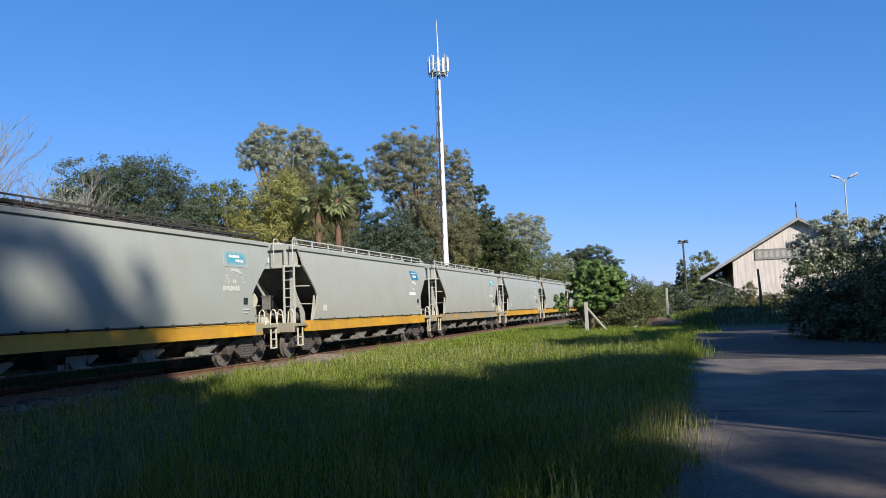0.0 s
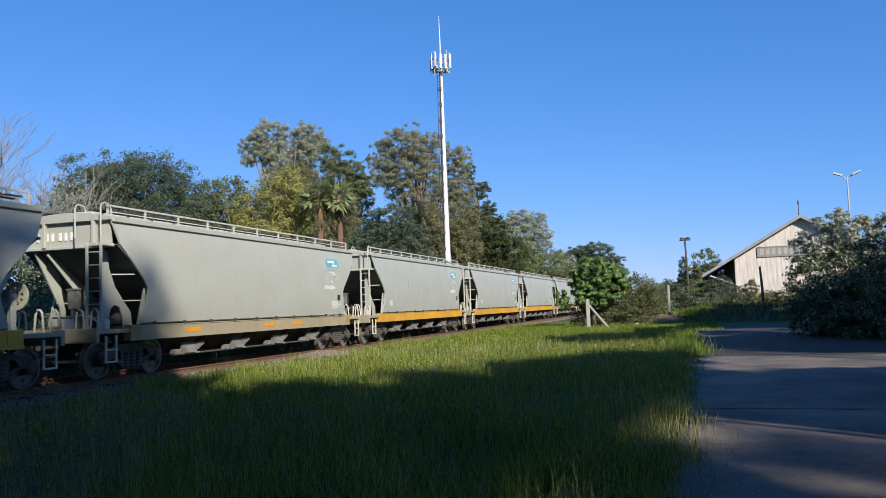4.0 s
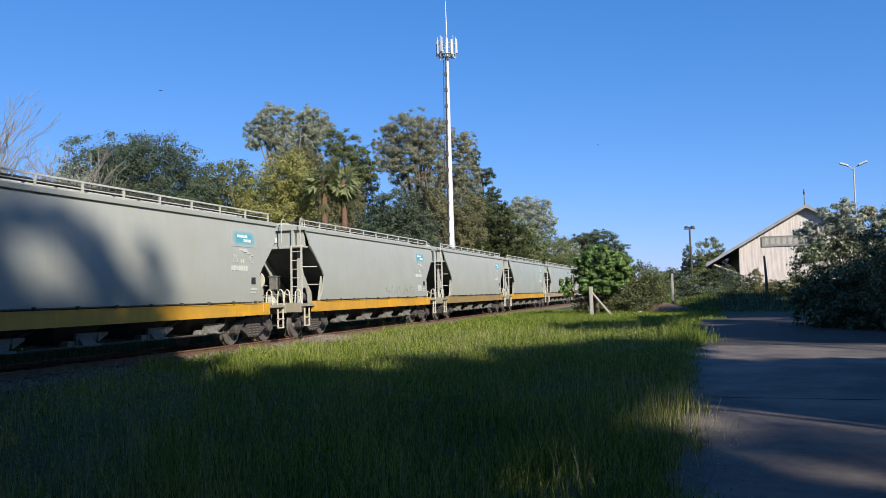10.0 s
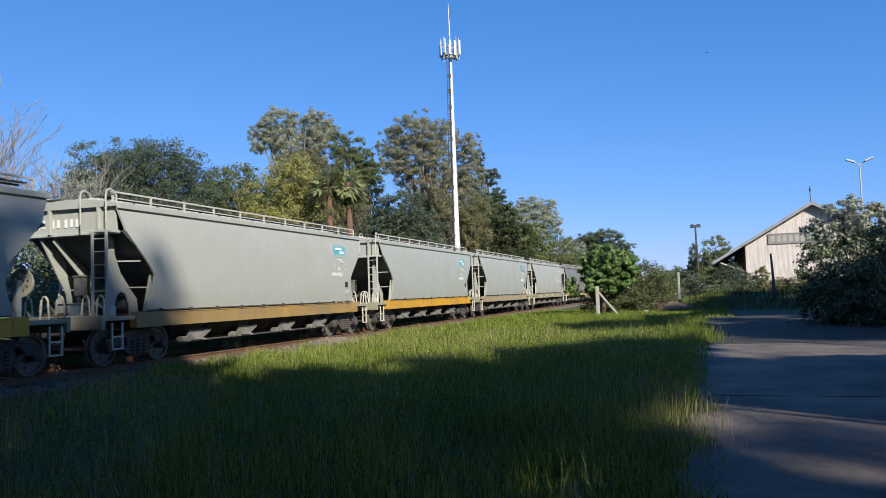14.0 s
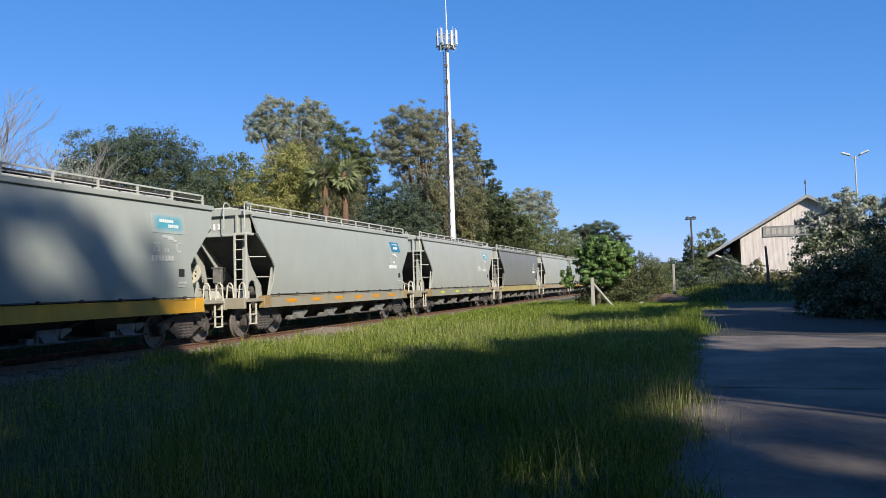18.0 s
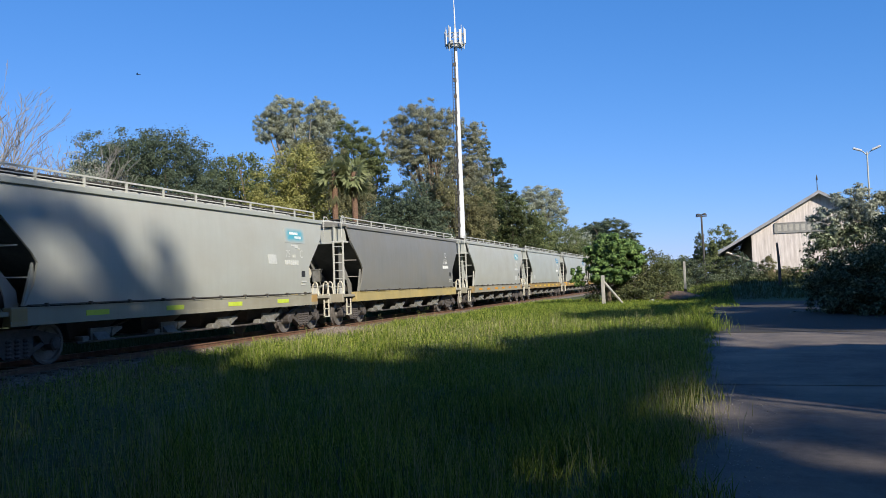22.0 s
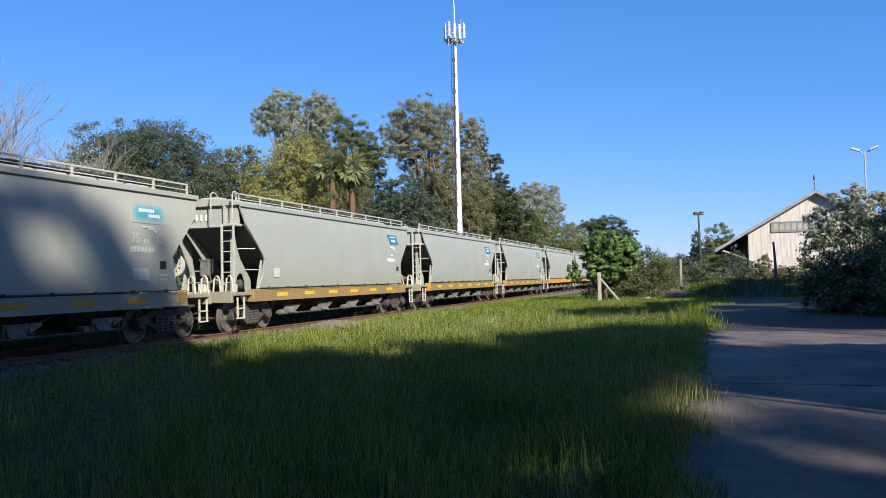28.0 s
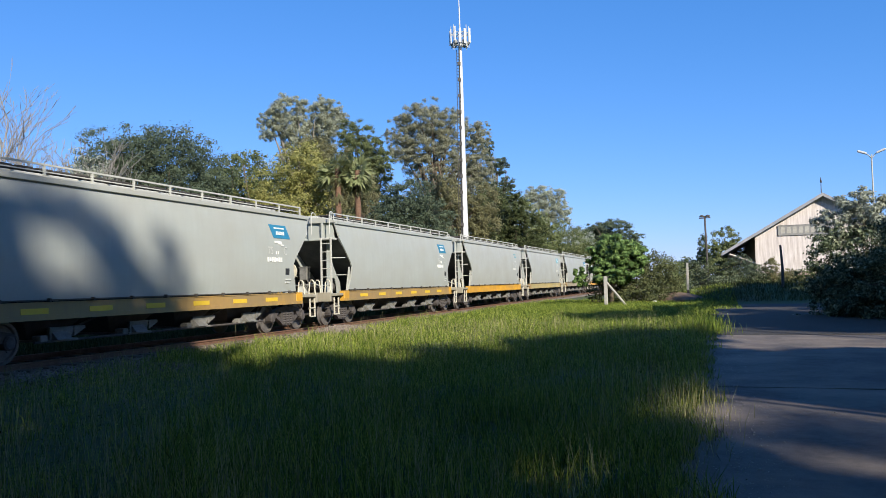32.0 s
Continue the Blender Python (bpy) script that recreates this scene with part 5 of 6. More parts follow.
# trees added out of view for their shade on the grass, the road and the wagons: trunk, then crown lobes (x, y, z,
# radius)
def roadside(seed, x, y, *lobes, dense=800):
    tree("roadside_tree", "unseen leafy tree added to shade the ground", (x, y, float(land(x, y))), [(a, b, c, r, r, r) for a, b, c, r in lobes],
         LEAF_MID, dense * len(lobes), 0.85, 0.3, seed=seed, each=4, small=0.62, group="roadside trees", fork=4.0, fill=False)


roadside(100, 1.5, -6.5, (2.8, -1.4, 9, 2.7), (-0.1, -4.1, 12, 3), (2, -6.3, 8, 3), (0.9, -1.1, 10.9, 1.35), (1, 0.9, 11.3, 1.05), (1.1, 2, 11.7, 0.75), (-0.1, -1.6, 11, 1.2), dense=480)
roadside(101, 9.2, 4.2, (7.9, 4.8, 9.8, 2.5), dense=400)
roadside(99, 8.0, -0.9, (6.2, 1.0, 10.3, 2.3), dense=400)
roadside(102, 11, 8.5, (10.2, 7.6, 10, 2.2), (11.7, 11.1, 6, 1.15), (10, 7.2, 6, 1.6))
# 103 to 112: unseen, added only to keep skylight off foreground and bank
roadside(103, -20, -2, (-20, 0, 8, 5), (-18, -6, 14, 5), (-21, -8, 6, 5))
roadside(104, -8, -8, (-8, -7.5, 15, 4.5), (-2.5, -8, 16, 4.5), (-7, -12, 8, 5))
roadside(105, 0, -14, (0, -14, 12, 5), (3, -14, 19, 5), (5, -15, 6, 5))
roadside(106, 11.8, 38.5, (11.8, 38.5, 3, 2.8), (13, 40.5, 3, 2.8))
roadside(107, 14.6, 47, (14.6, 47, 3.5, 3.2), (16.5, 50, 3.5, 3.2))
roadside(108, 18, 57, (18, 57, 4, 3.6), (19.5, 60, 4, 3.6))
roadside(109, -9.6, 4.2, (-9.6, 4.4, 2.2, 2), (-9.2, 3.4, 3.6, 1.6))
roadside(110, -7.4, 1.6, (-7.4, 1.6, 2, 2.1), (-7.2, 1, 3.6, 1.8))
roadside(111, -10, 1, (-11.5, 2.6, 9.5, 3.6), (-9, 0.2, 8, 3), (-14, 1, 8.5, 3))
roadside(112, -5, -3.5, (-3.6, -1.6, 9, 2.8), (-6, -3, 8, 3))
roadside(113, 18.5, 22, (17.4, 20.8, 10.3, 2.0), (18.5, 22.5, 6.5, 2.2))
roadside(114, 20.5, 32, (19.8, 32.5, 12.5, 3), (19.8, 32, 7, 3.2))
roadside(115, 20.5, 37, (19.4, 36.4, 14, 3.6), (20, 35.9, 8.5, 3.4))
roadside(116, 24.5, 41, (22.6, 39.6, 14, 4.2), (23.1, 39.1, 8.5, 3.8))
roadside(117, 29.5, 46, (27.6, 44.5, 14, 4.2), (28.1, 44, 8.5, 3.8))
roadside(118, 24, 37.5, (23.3, 37.5, 12.5, 4.2), (24, 36.8, 7, 3.8))
roadside(119, 29, 42.5, (28.3, 42.4, 12.5, 4.2), (29, 41.7, 7, 3.8))
# 120 to 124: unseen, added behind the view to close off skylight
roadside(120, -4.5, -9, (-4.5, -9, 10, 3.6), (-3, -7.5, 7, 3), (-6, -9.5, 8, 3))
roadside(121, -13, -10, (-13, -10, 9, 3.8), (-11, -8, 6, 3.2), (-15, -9, 6, 3.2))
roadside(122, 9, -8, (9, -8, 9, 3.8), (7, -6, 6, 3.2), (11, -9, 6, 3.2))
roadside(123, 15, 1, (16.8, 2.8, 9, 2.8), (14, 4, 5.5, 3.2), (16, -3, 5.5, 3.2))
roadside(124, 27, 5, (27, 5, 9, 4), (26, 8, 5.5, 3.2))



def up_sun(across, along, h):
    """Where a bough at height h stands, for its shade to lie at a given place across and along the sun's line."""
    a = along - h / math.tan(SUN_EL)
    return 0.7071 * (across - a), 0.7071 * (across + a), h


# tall trees outside the view, with boughs spread in layers: across, along, radius
def tall(seed, h, dense, base, *boughs, size=0.7):
    lobes = [(*up_sun(a, b, h), r, r, 0.4 * r) for a, b, r in boughs]
    tree("tall_tree", "tall tree whose boughs dapple the ground with shade", (*base, 0.0), lobes, LEAF_EUC, int(24 * dense * sum(q[3] ** 2 for q in lobes)), size, 0.11, seed=seed, each=4, small=0.5,
         group="tall trees behind the road", fork=0.55 * h, fill=False, branches=min(8, len(lobes)))


tall(170, 32, 4.6, (20, -17),
     (-0.9, 22.6, 0.6), (-0.8, 21.4, 0.6), (-1, 23.6, 0.6), (1.3, 24.6, 0.4), (-0.6, 24, 0.9), (0, 25.2, 0.6), (0.6, 25.8, 0.55), (1.25, 25.7, 0.55), (1.65, 25.1, 0.5), (0.8, 24.3, 0.35), (0.85, 22.75, 0.4), (0.3, 22.2, 0.35), (0.0, 24.2, 0.4), (-0.05, 24.55, 0.5), (0.45, 24.8, 0.4), (-0.5, 23.0, 0.45), (-0.45, 22.2, 0.45), (1.1, 24.15, 0.4), (2.75, 23.8, 0.4), (-0.1, 21.5, 0.55), (0.6, 21.75, 0.5), (1.2, 22.4, 0.55), (1.45, 23.7, 0.45), (1.75, 23.1, 0.55), (2.1, 24.3, 0.55), (2.3, 23.6, 0.5), (2.9, 25.9, 0.5), (2.9, 26.6, 0.4), (3.2, 25.1, 0.5), (2.9, 24.5, 0.5), (-0.5, 26.5, 0.6), size=0.42)
tall(171, 14, 1.0, (15, -7.5),
     (2.4, 9, 1.8), (10.6, 7, 1.4), (2.5, 5.5, 2), (7.6, 10.2, 1), (6.6, 10.8, 0.9), (9.9, 12.7, 0.7), (8.2, 11.2, 0.7))
tall(172, 13, 4, (11, -4.4),
     (7.6, 12, 1), (6.6, 11, 0.7), (10.6, 12, 0.7), (9.6, 11.2, 0.8), (5.2, 2.9, 1.0), (6.6, 2.6, 0.6), (9.3, 12.4, 0.8), (8.4, 13.2, 0.7), (8.6, 1.6, 0.9), (2.8, 3.4, 1.2), (7.6, 14.1, 0.9), (5.6, 6.0, 0.6), (5.4, 5.2, 0.6))
tall(182, 13, 4, (14, 7),
     (14, 13.1, 0.6), (15, 12.1, 0.7), (16.2, 10.9, 0.7), (17.4, 9.7, 0.7), (18.6, 8.5, 0.8), (17.6, 8, 0.9), (14.2, 11.2, 0.7), (13.6, 11.8, 0.5), (15, 10.6, 0.6))
tall(192, 13, 4, (16.5, 13),
     (21.2, 17, 1.4), (22.8, 17.2, 2), (22.7, 14.6, 1.1), (25, 18, 2.6), (24.6, 14.5, 1.8), (21.3, 29.6, 0.5), (22.4, 28.6, 0.65), (23.6, 27.5, 0.7), (24.8, 26.4, 0.75), (21.9, 27, 0.8), (23.2, 26, 1), (24.4, 27.6, 1), (22.7, 24.9, 0.7), (25.6, 28, 0.9))
tall(174, 13, 4, (19, 20),
     (23.4, 20.9, 1), (25.2, 22.4, 1.3), (34.6, 32.5, 1.1), (35.6, 32.4, 1.4))
tall(175, 13, 4, (8, -3),
     (-0.8, 20.6, 0.6), (-1.4, 20, 0.6), (-0.4, 20, 0.5), (0.4, 20.7, 0.5), (1.1, 21.3, 0.5), (1.9, 22.1, 0.5), (2.6, 22.9, 0.42), (0, 19.4, 0.6), (0.9, 20.2, 0.6), (1.8, 21, 0.6), (2.6, 20, 0.6), (3.1, 20.7, 0.45), (2.4, 18.9, 0.7), (2.7, 21.6, 0.5), (4.2, 20.5, 0.5), (3.7, 20.9, 0.42))
tall(176, 13, 4, (18, 42),
     (43, 41.3, 2), (46, 43, 2.2), (41, 39.5, 1.8))


def within(a, b, outline):
    """Whether (a, b) lies inside a closed outline."""
    odd = False
    for (p, q), (u, v) in zip(outline, outline[1:] + outline[:1]):
        if (q > b) != (v > b) and a < p + (u - p) * (b - q) / (v - q):
            odd = not odd
    return odd


def grove(seed, h, step, dense, base, *outline, bare=0.0):
    """A tall tree whose close boughs shade the ground inside an outline, across and along the sun's line; bare: the share of gaps."""
    rng = random.Random(seed)
    boughs = []
    for i in range(60):
        for k in range(60):
            a = min(p[0] for p in outline) + step * (i + rng.uniform(-0.25, 0.25))
            b = min(p[1] for p in outline) + step * (k + rng.uniform(-0.25, 0.25))
            if within(a, b, list(outline)) and rng.random() >= bare:
                boughs.append((a, b, 0.78 * step * rng.uniform(0.85, 1.15)))
    tall(seed, h, dense, base, *boughs)


# the road's middle and the grass beside it
grove(201, 13, 1.0, 5, (13, 0.2), (8.4, 12.2), (8.4, 9.0), (8.7, 7.8), (9.4, 6.8), (10.2, 5.2), (11.8, 3.8), (17, 9.2), (13.6, 12.8), (16.4, 17.0), (15.6, 19.0), (13, 17.6))
# the grass before the lit edge of the road, and the road's near end, both with gaps
grove(205, 13, 0.95, 1.7, (12.5, -6), (2, 4.5), (5, 4.2), (6.5, 5.9), (6.0, 6.8), (7.0, 8.7), (8.0, 9.3), (8.4, 12), (5, 12.6), (2, 10), bare=0.16)
grove(206, 13, 0.8, 5, (14, -8), (3, 1), (9, -1), (8.4, 1.8), (6.9, 3.3), (5.9, 4.6), (5, 4.8), bare=0.25)
# the road's lit band, through thin boughs
grove(211, 26, 0.9, 0.5, (32, -22), (6.2, 6.6), (6.4, 4.8), (8.8, 2.4), (9.4, 4.6), (7.8, 7.0))
# the dirt track beyond the concrete
grove(202, 12, 1.5, 4, (22, 12), (19.5, 20.0), (27, 12.6), (33, 17.5), (33, 23.4), (28.2, 22.4), (26.4, 27.0), (20.2, 21.8))
grove(210, 12, 1.2, 4, (24, 8), (20.3, 18.9), (21.5, 14.4), (22.8, 10.4), (27, 11), (27, 12.6))
grove(203, 12, 1.6, 4, (24, 26), (35.2, 26.0), (37, 23), (43, 28.3), (36.8, 35))
grove(209, 12, 1.3, 4, (26, 20), (26, 28), (27.6, 29.6), (30, 32.2), (35, 33.5), (36.5, 35.4), (33, 35.4), (29, 33.6))
# under the bush by the fence, and the corner of the grass by the road
grove(207, 12, 1.2, 4, (17, 9), (26.8, 31.8), (26.4, 29.0), (24, 26.4), (20.4, 25.9), (19.2, 27.4), (21.5, 30.6))
grove(208, 12, 1.0, 4, (15, 6), (16.4, 20.6), (17.8, 19.0), (16.4, 16.6), (13.4, 17.6), (14, 19.0))
# the foot of the train where it leaves the view, and the ballast before it
grove(204, 14, 1.1, 5, (7, -6), (-3.6, 12), (2.6, 12), (3.5, 20.6), (3.2, 23.8), (2.2, 23.0), (1.3, 22.0), (0, 20.9), (-1, 20.7), (-3.6, 18.2))
# unseen crowns added left of the view to darken the train's foot
tree("roadside_tree", "unseen dense tree added to block skylight", (-12.0, 4.2, 0.0), [(-12.5, 5.2, 8.5, 3.2, 3.2, 3.0), (-16, 4.6, 8.3, 3.2, 3.2, 3.0), (-9.2, 2.8, 7.0, 2.6, 2.6, 2.4), (-11, 2.5, 4.2, 3.0, 2.0, 2.4)],
     LEAF_MID, 5200, 0.85, 0.3, seed=126, each=8, small=0.6, group="roadside trees", fork=4.0, fill=False)


# unseen boughs added high over the grass to shut out skylight
tree("overhanging_tree", "unseen tree with dense boughs added to block skylight", (-8.5, -3.0, 0.0), [(-9.5, 6, 14.5, 3.2, 3.2, 2.0), (-10.8, 10, 15.2, 3.2, 3.2, 2.0), (-12.5, 13.5, 16, 3.4, 3.4, 2.0)],
     LEAF_MID, 4200, 0.85, 0.35, seed=127, each=8, small=0.6, group="roadside trees", fork=9.0, fill=False)


def make_grass():
    """Long grass between the road and the track, thicker and finer near the camera."""
    rng = np.random.default_rng(77)

    def tuft(n, x, y, hmin, hmax, width, name, label, material):
        z = land(x, y)
        h = hmin + (hmax - hmin) * rng.random(n) ** 1.7
        h = h * (1.0 - 0.38 * smooth01(13, 24, y)) if name == "grass" else h
        h = h * (0.62 + 0.75 * (0.5 + 0.5 * np.sin(1.9 * x + 1.3 * np.sin(1.1 * y)) * np.sin(1.6 * y + 0.9 * x)))
        far = np.clip(np.hypot(x, y) / 22, 0.7, 3.0)
        a = rng.random(n) * 6.283
        lean = (0.06 if hmin > 0.28 else 0.12) + (0.28 if hmin > 0.28 else 0.5) * rng.random(n)
        b = rng.random(n) * 6.283
        w = width * far
        d = np.stack([np.cos(a) * w, np.sin(a) * w, np.zeros(n)], -1)
        base = np.stack([x, y, z - 0.02], -1)
        bend = np.stack([np.cos(b) * lean * h * 0.35, np.sin(b) * lean * h * 0.35, h * 0.6], -1)
        tip = np.stack([np.cos(b) * lean * h, np.sin(b) * lean * h, h], -1)
        q1 = np.stack([base - d, base + d, base + bend + 0.7 * d, base + bend - 0.7 * d], 1)
        q2 = np.stack([base + bend - 0.7 * d, base + bend + 0.7 * d, base + tip + 0.06 * d, base + tip - 0.06 * d], 1)
        thing(name, label, "grass", kind="stuff", me=quads_mesh(name, np.concatenate([q1, q2]), material))

    def clumped(x, y, share, reach):
        """Draws a share of the blades together into tufts."""
        k = rng.random(len(x)) < share
        c = rng.integers(0, max(1, len(x) // 26), len(x))
        cx, cy = x[c], y[c]
        spread = reach * np.clip(np.hypot(cx, cy) / 14, 0.8, 2.2)
        return np.where(k, cx + spread * rng.normal(size=len(x)), x), np.where(k, cy + spread * rng.normal(size=len(x)), y)

    def scatter(n, x0, x1, y0, y1, power):
        y = y0 + (y1 - y0) * rng.random(n) ** power
        x = x0 + (x1 - x0) * rng.random(n)
        return x, y

    def inside(x, y):
        edge = -12.75 + 0.4 * np.sin(1.7 * y) + 0.3 * np.sin(0.6 * y + 1) - 0.25 * smooth01(19, 23, y)
        bare = ((x + 12.6) / 1.15) ** 2 + ((y - 26.2) / 2.3) ** 2 < 1
        verge = -0.22 + 0.008 * y + 0.2 * np.sin(2.3 * y) + 0.12 * np.sin(5.1 * y)
        near = (y < 16) & (x < -10.9 - 0.1 * y)
        return (x > edge) & (x < verge) & ~bare & ~near

    x, y = scatter(280000, -13.2, 0.2, 3.5, 56, 1.55)
    x, y = clumped(x, y, 0.72, 0.085)
    k = inside(x, y) & (np.hypot(x, y) > 3)
    x, y = x[k], y[k]
    patch = 0.5 + 0.5 * np.sin(0.8 * x + 0.5 * np.sin(0.7 * y)) * np.sin(0.63 * y + 0.4 * x)
    # thins the left foreground, where bare soil stands in for deep shade
    worn = np.where(x < -0.55 * y - 1.5, 0.25, 1.0)
    keep = rng.random(len(x)) < (0.40 + 0.60 * patch) * worn
    x, y = x[keep], y[keep]
    tuft(len(x), x, y, 0.08, 0.42, 0.0075, "grass", "long unmown green grass", GRASS)
    x, y = scatter(15000, -12.9, -8.0, 15.5, 36, 1.2)
    x, y = clumped(x, y, 0.8, 0.14)
    k = inside(x, y)
    tuft(int(k.sum()), x[k], y[k], 0.10, 0.40, 0.010, "lush_grass", "lush tall grass along the ballast", GRASS)
    x, y = scatter(110000, -12.6, 0.0, 4, 56, 1.25)
    x, y = clumped(x, y, 0.75, 0.16)
    k = inside(x, y)
    x, y = x[k], y[k]
    n = len(x)
    a, s = rng.random(n) * 6.283, (0.014 + 0.026 * rng.random(n)) * np.clip(np.hypot(x, y) / 18, 0.5, 1.2)
    c = np.stack([x, y, land(x, y) + 0.03 + 0.22 * rng.random(n) ** 1.5], -1)
    u = np.stack([np.cos(a), np.sin(a), 0.5 * rng.normal(size=n)], -1) * s[:, None]
    v = np.stack([-np.sin(a), np.cos(a), 0.5 * rng.normal(size=n)], -1) * (0.34 * s)[:, None]
    thing("low_weeds", "low broad-leaved weeds among the grass", "weeds", kind="stuff", me=quads_mesh("low_weeds", np.stack([c - u, c - v, c + u, c + v], 1), GRASS))
    x, y = scatter(12000, -11.5, -0.1, 4, 30, 2.2)
    k = inside(x, y)
    tuft(int(k.sum()), x[k], y[k], 0.30, 0.72, 0.0035, "grass_stalks", "tall dry seeding grass stalks", STALK)
    x, y = rng.normal(-0.45, 0.4, 1900), rng.normal(26.4, 1.4, 1900)
    tuft(1900, x, y, 0.15, 0.62, 0.006, "verge_tuft", "tall tuft of grass at the corner of the road", GRASS)
    x, y = rng.normal(-0.35, 0.25, 800), rng.normal(9.6, 1.3, 800)
    tuft(800, x, y, 0.12, 0.45, 0.005, "dry_weeds", "dry yellowish weeds at the road edge", STALK)
    x, y = rng.normal(-0.9, 0.35, 46), rng.normal(10.6, 1.0, 46)
    tuft(46, x, y, 0.7, 1.25, 0.004, "seed_stalks", "tall bent seeding stalks", STALK)
    x, y = scatter(26000, -12.8, 1.5, 44, 66, 1.0)
    tuft(26000, x, y, 0.08, 0.3, 0.006, "far_grass", "short grass round the fence posts", GRASS)
    # bank grass takes the dark leaf to imitate deep shade
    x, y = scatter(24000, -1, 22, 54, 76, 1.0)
    tuft(24000, x, y, 0.1, 0.45, 0.007, "bank_grass", "rough grass on the bank by the shed", LEAF_DARK_SHADE)
    # dark blades added so the view beneath the wagons looks shaded
    x, y = scatter(42000, -22.0, -16.7, 9, 90, 1.3)
    tuft(42000, x, y, 0.22, 0.75, 0.010, "trackside_grass", "rough grass beyond the track", LEAF_DARK_SHADE)


make_grass()


# ---- tower, shed, lamps, posts ----
def make_tower():
    x, y = polar(-17.5, 64)
    t = thing("phone_mast", "tall pale steel mobile phone mast with antennas", "mast", pose(x, y, 0, 0, 0, 17.5))
    top = EYE + 64 * 0.318
    part("pole", Shape().lathe([(0, 0.36), (5, 0.29), (10, 0.235), (15, 0.185), (top - 1.4, 0.14), (top, 0.13)], "z", 20).mesh("pole", TOWERPAINT, True), t, "tapered pale steel pole")
    for z in (5.5, 10.5, 15.5):
        part("flange", Shape().lathe([(z - 0.04, 0.36 - 0.01 * z), (z + 0.04, 0.36 - 0.01 * z)], "z", 20).mesh("flange", TOWERPAINT), t)
    lad = Shape()
    for s in (-0.09, 0.09):
        lad.tube([(-0.40 + s, -0.22, 3), (-0.20 + s, -0.12, top - 1.5)], 0.024, 5)
    for k in range(70):
        u = k / 69
        lad.tube([(-0.49 + 0.20 * u, -0.22 + 0.1 * u, 3.2 + (top - 5) * u), (-0.31 + 0.20 * u, -0.22 + 0.1 * u, 3.2 + (top - 5) * u)], 0.014, 4)
    part("climbing_ladder", lad.mesh("climbing_ladder", DARKSTEEL), t)
    for k, off in enumerate((0.0, 0.045, 0.09)):
        part("feeder_cable", Shape().tube([(-0.27 + off, -0.29 - 0.01 * k, 0.2), (-0.12 + 0.7 * off, -0.16 - 0.005 * k, top - 1.2)], 0.02, 5).mesh("feeder_cable", BLACK), t, "black feeder cable")
    clamp = Shape().box(-0.13, 0.13, -0.035, 0.035, -0.14, 0.14, 0.01).mesh("cable_clamp", DARKSTEEL)
    for k in range(15):
        u = (k + 0.5) / 15
        part("cable_clamp", clamp, t, at=pose(-0.24 + 0.12 * u, -0.31 + 0.12 * u, 0.5 + (top - 2.5) * u))
    for k in range(8):
        a = 6.28319 * k / 8
        part("mount_pipe", Shape().tube([(0.72 * math.cos(a), 0.72 * math.sin(a), top - 1.35), (0.72 * math.cos(a), 0.72 * math.sin(a), top + 0.45)], 0.03, 6).mesh("mount_pipe", STEEL), t)
    for z, r in ((top - 1.05, 0.70), (top - 0.2, 0.70)):
        ring = Shape()
        ring.tube([(r * math.cos(a), r * math.sin(a), z) for a in np.linspace(0, 6.28319, 25)], 0.03, 6, False)
        for k in range(6):
            a = 6.28319 * k / 6
            ring.tube([(0, 0, z), (r * math.cos(a), r * math.sin(a), z)], 0.025, 5)
        part("antenna_frame", ring.mesh("antenna_frame", STEEL), t)
    rng = random.Random(2)
    panel = Shape().box(-0.09, 0.09, -0.045, 0.045, -0.6, 0.6, 0.02).mesh("antenna", ANTENNA)
    box = Shape().box(-0.1, 0.1, -0.06, 0.06, -0.16, 0.16, 0.015).mesh("radio_unit", STEEL)
    for k in range(12):
        a = 360 * k / 12 + rng.uniform(-6, 6)
        part("antenna", panel, t, at=pose(0.82 * math.cos(radians(a)), 0.82 * math.sin(radians(a)), top - 0.45 + rng.uniform(-0.15, 0.15), 0, 0, a + 90))
        part("radio_unit", box, t, at=pose(0.58 * math.cos(radians(a)), 0.58 * math.sin(radians(a)), top - 0.95 + rng.uniform(-0.2, 0.2), 0, 0, a + 90))
    part("lightning_rod", Shape().tube([(0, 0, top - 0.3), (0, 0, top + 1.4), (-0.03, 0, EYE + 64 * 0.372)], [0.07, 0.055, 0.02], 8).mesh("lightning_rod", TOWERPAINT), t)


make_tower()


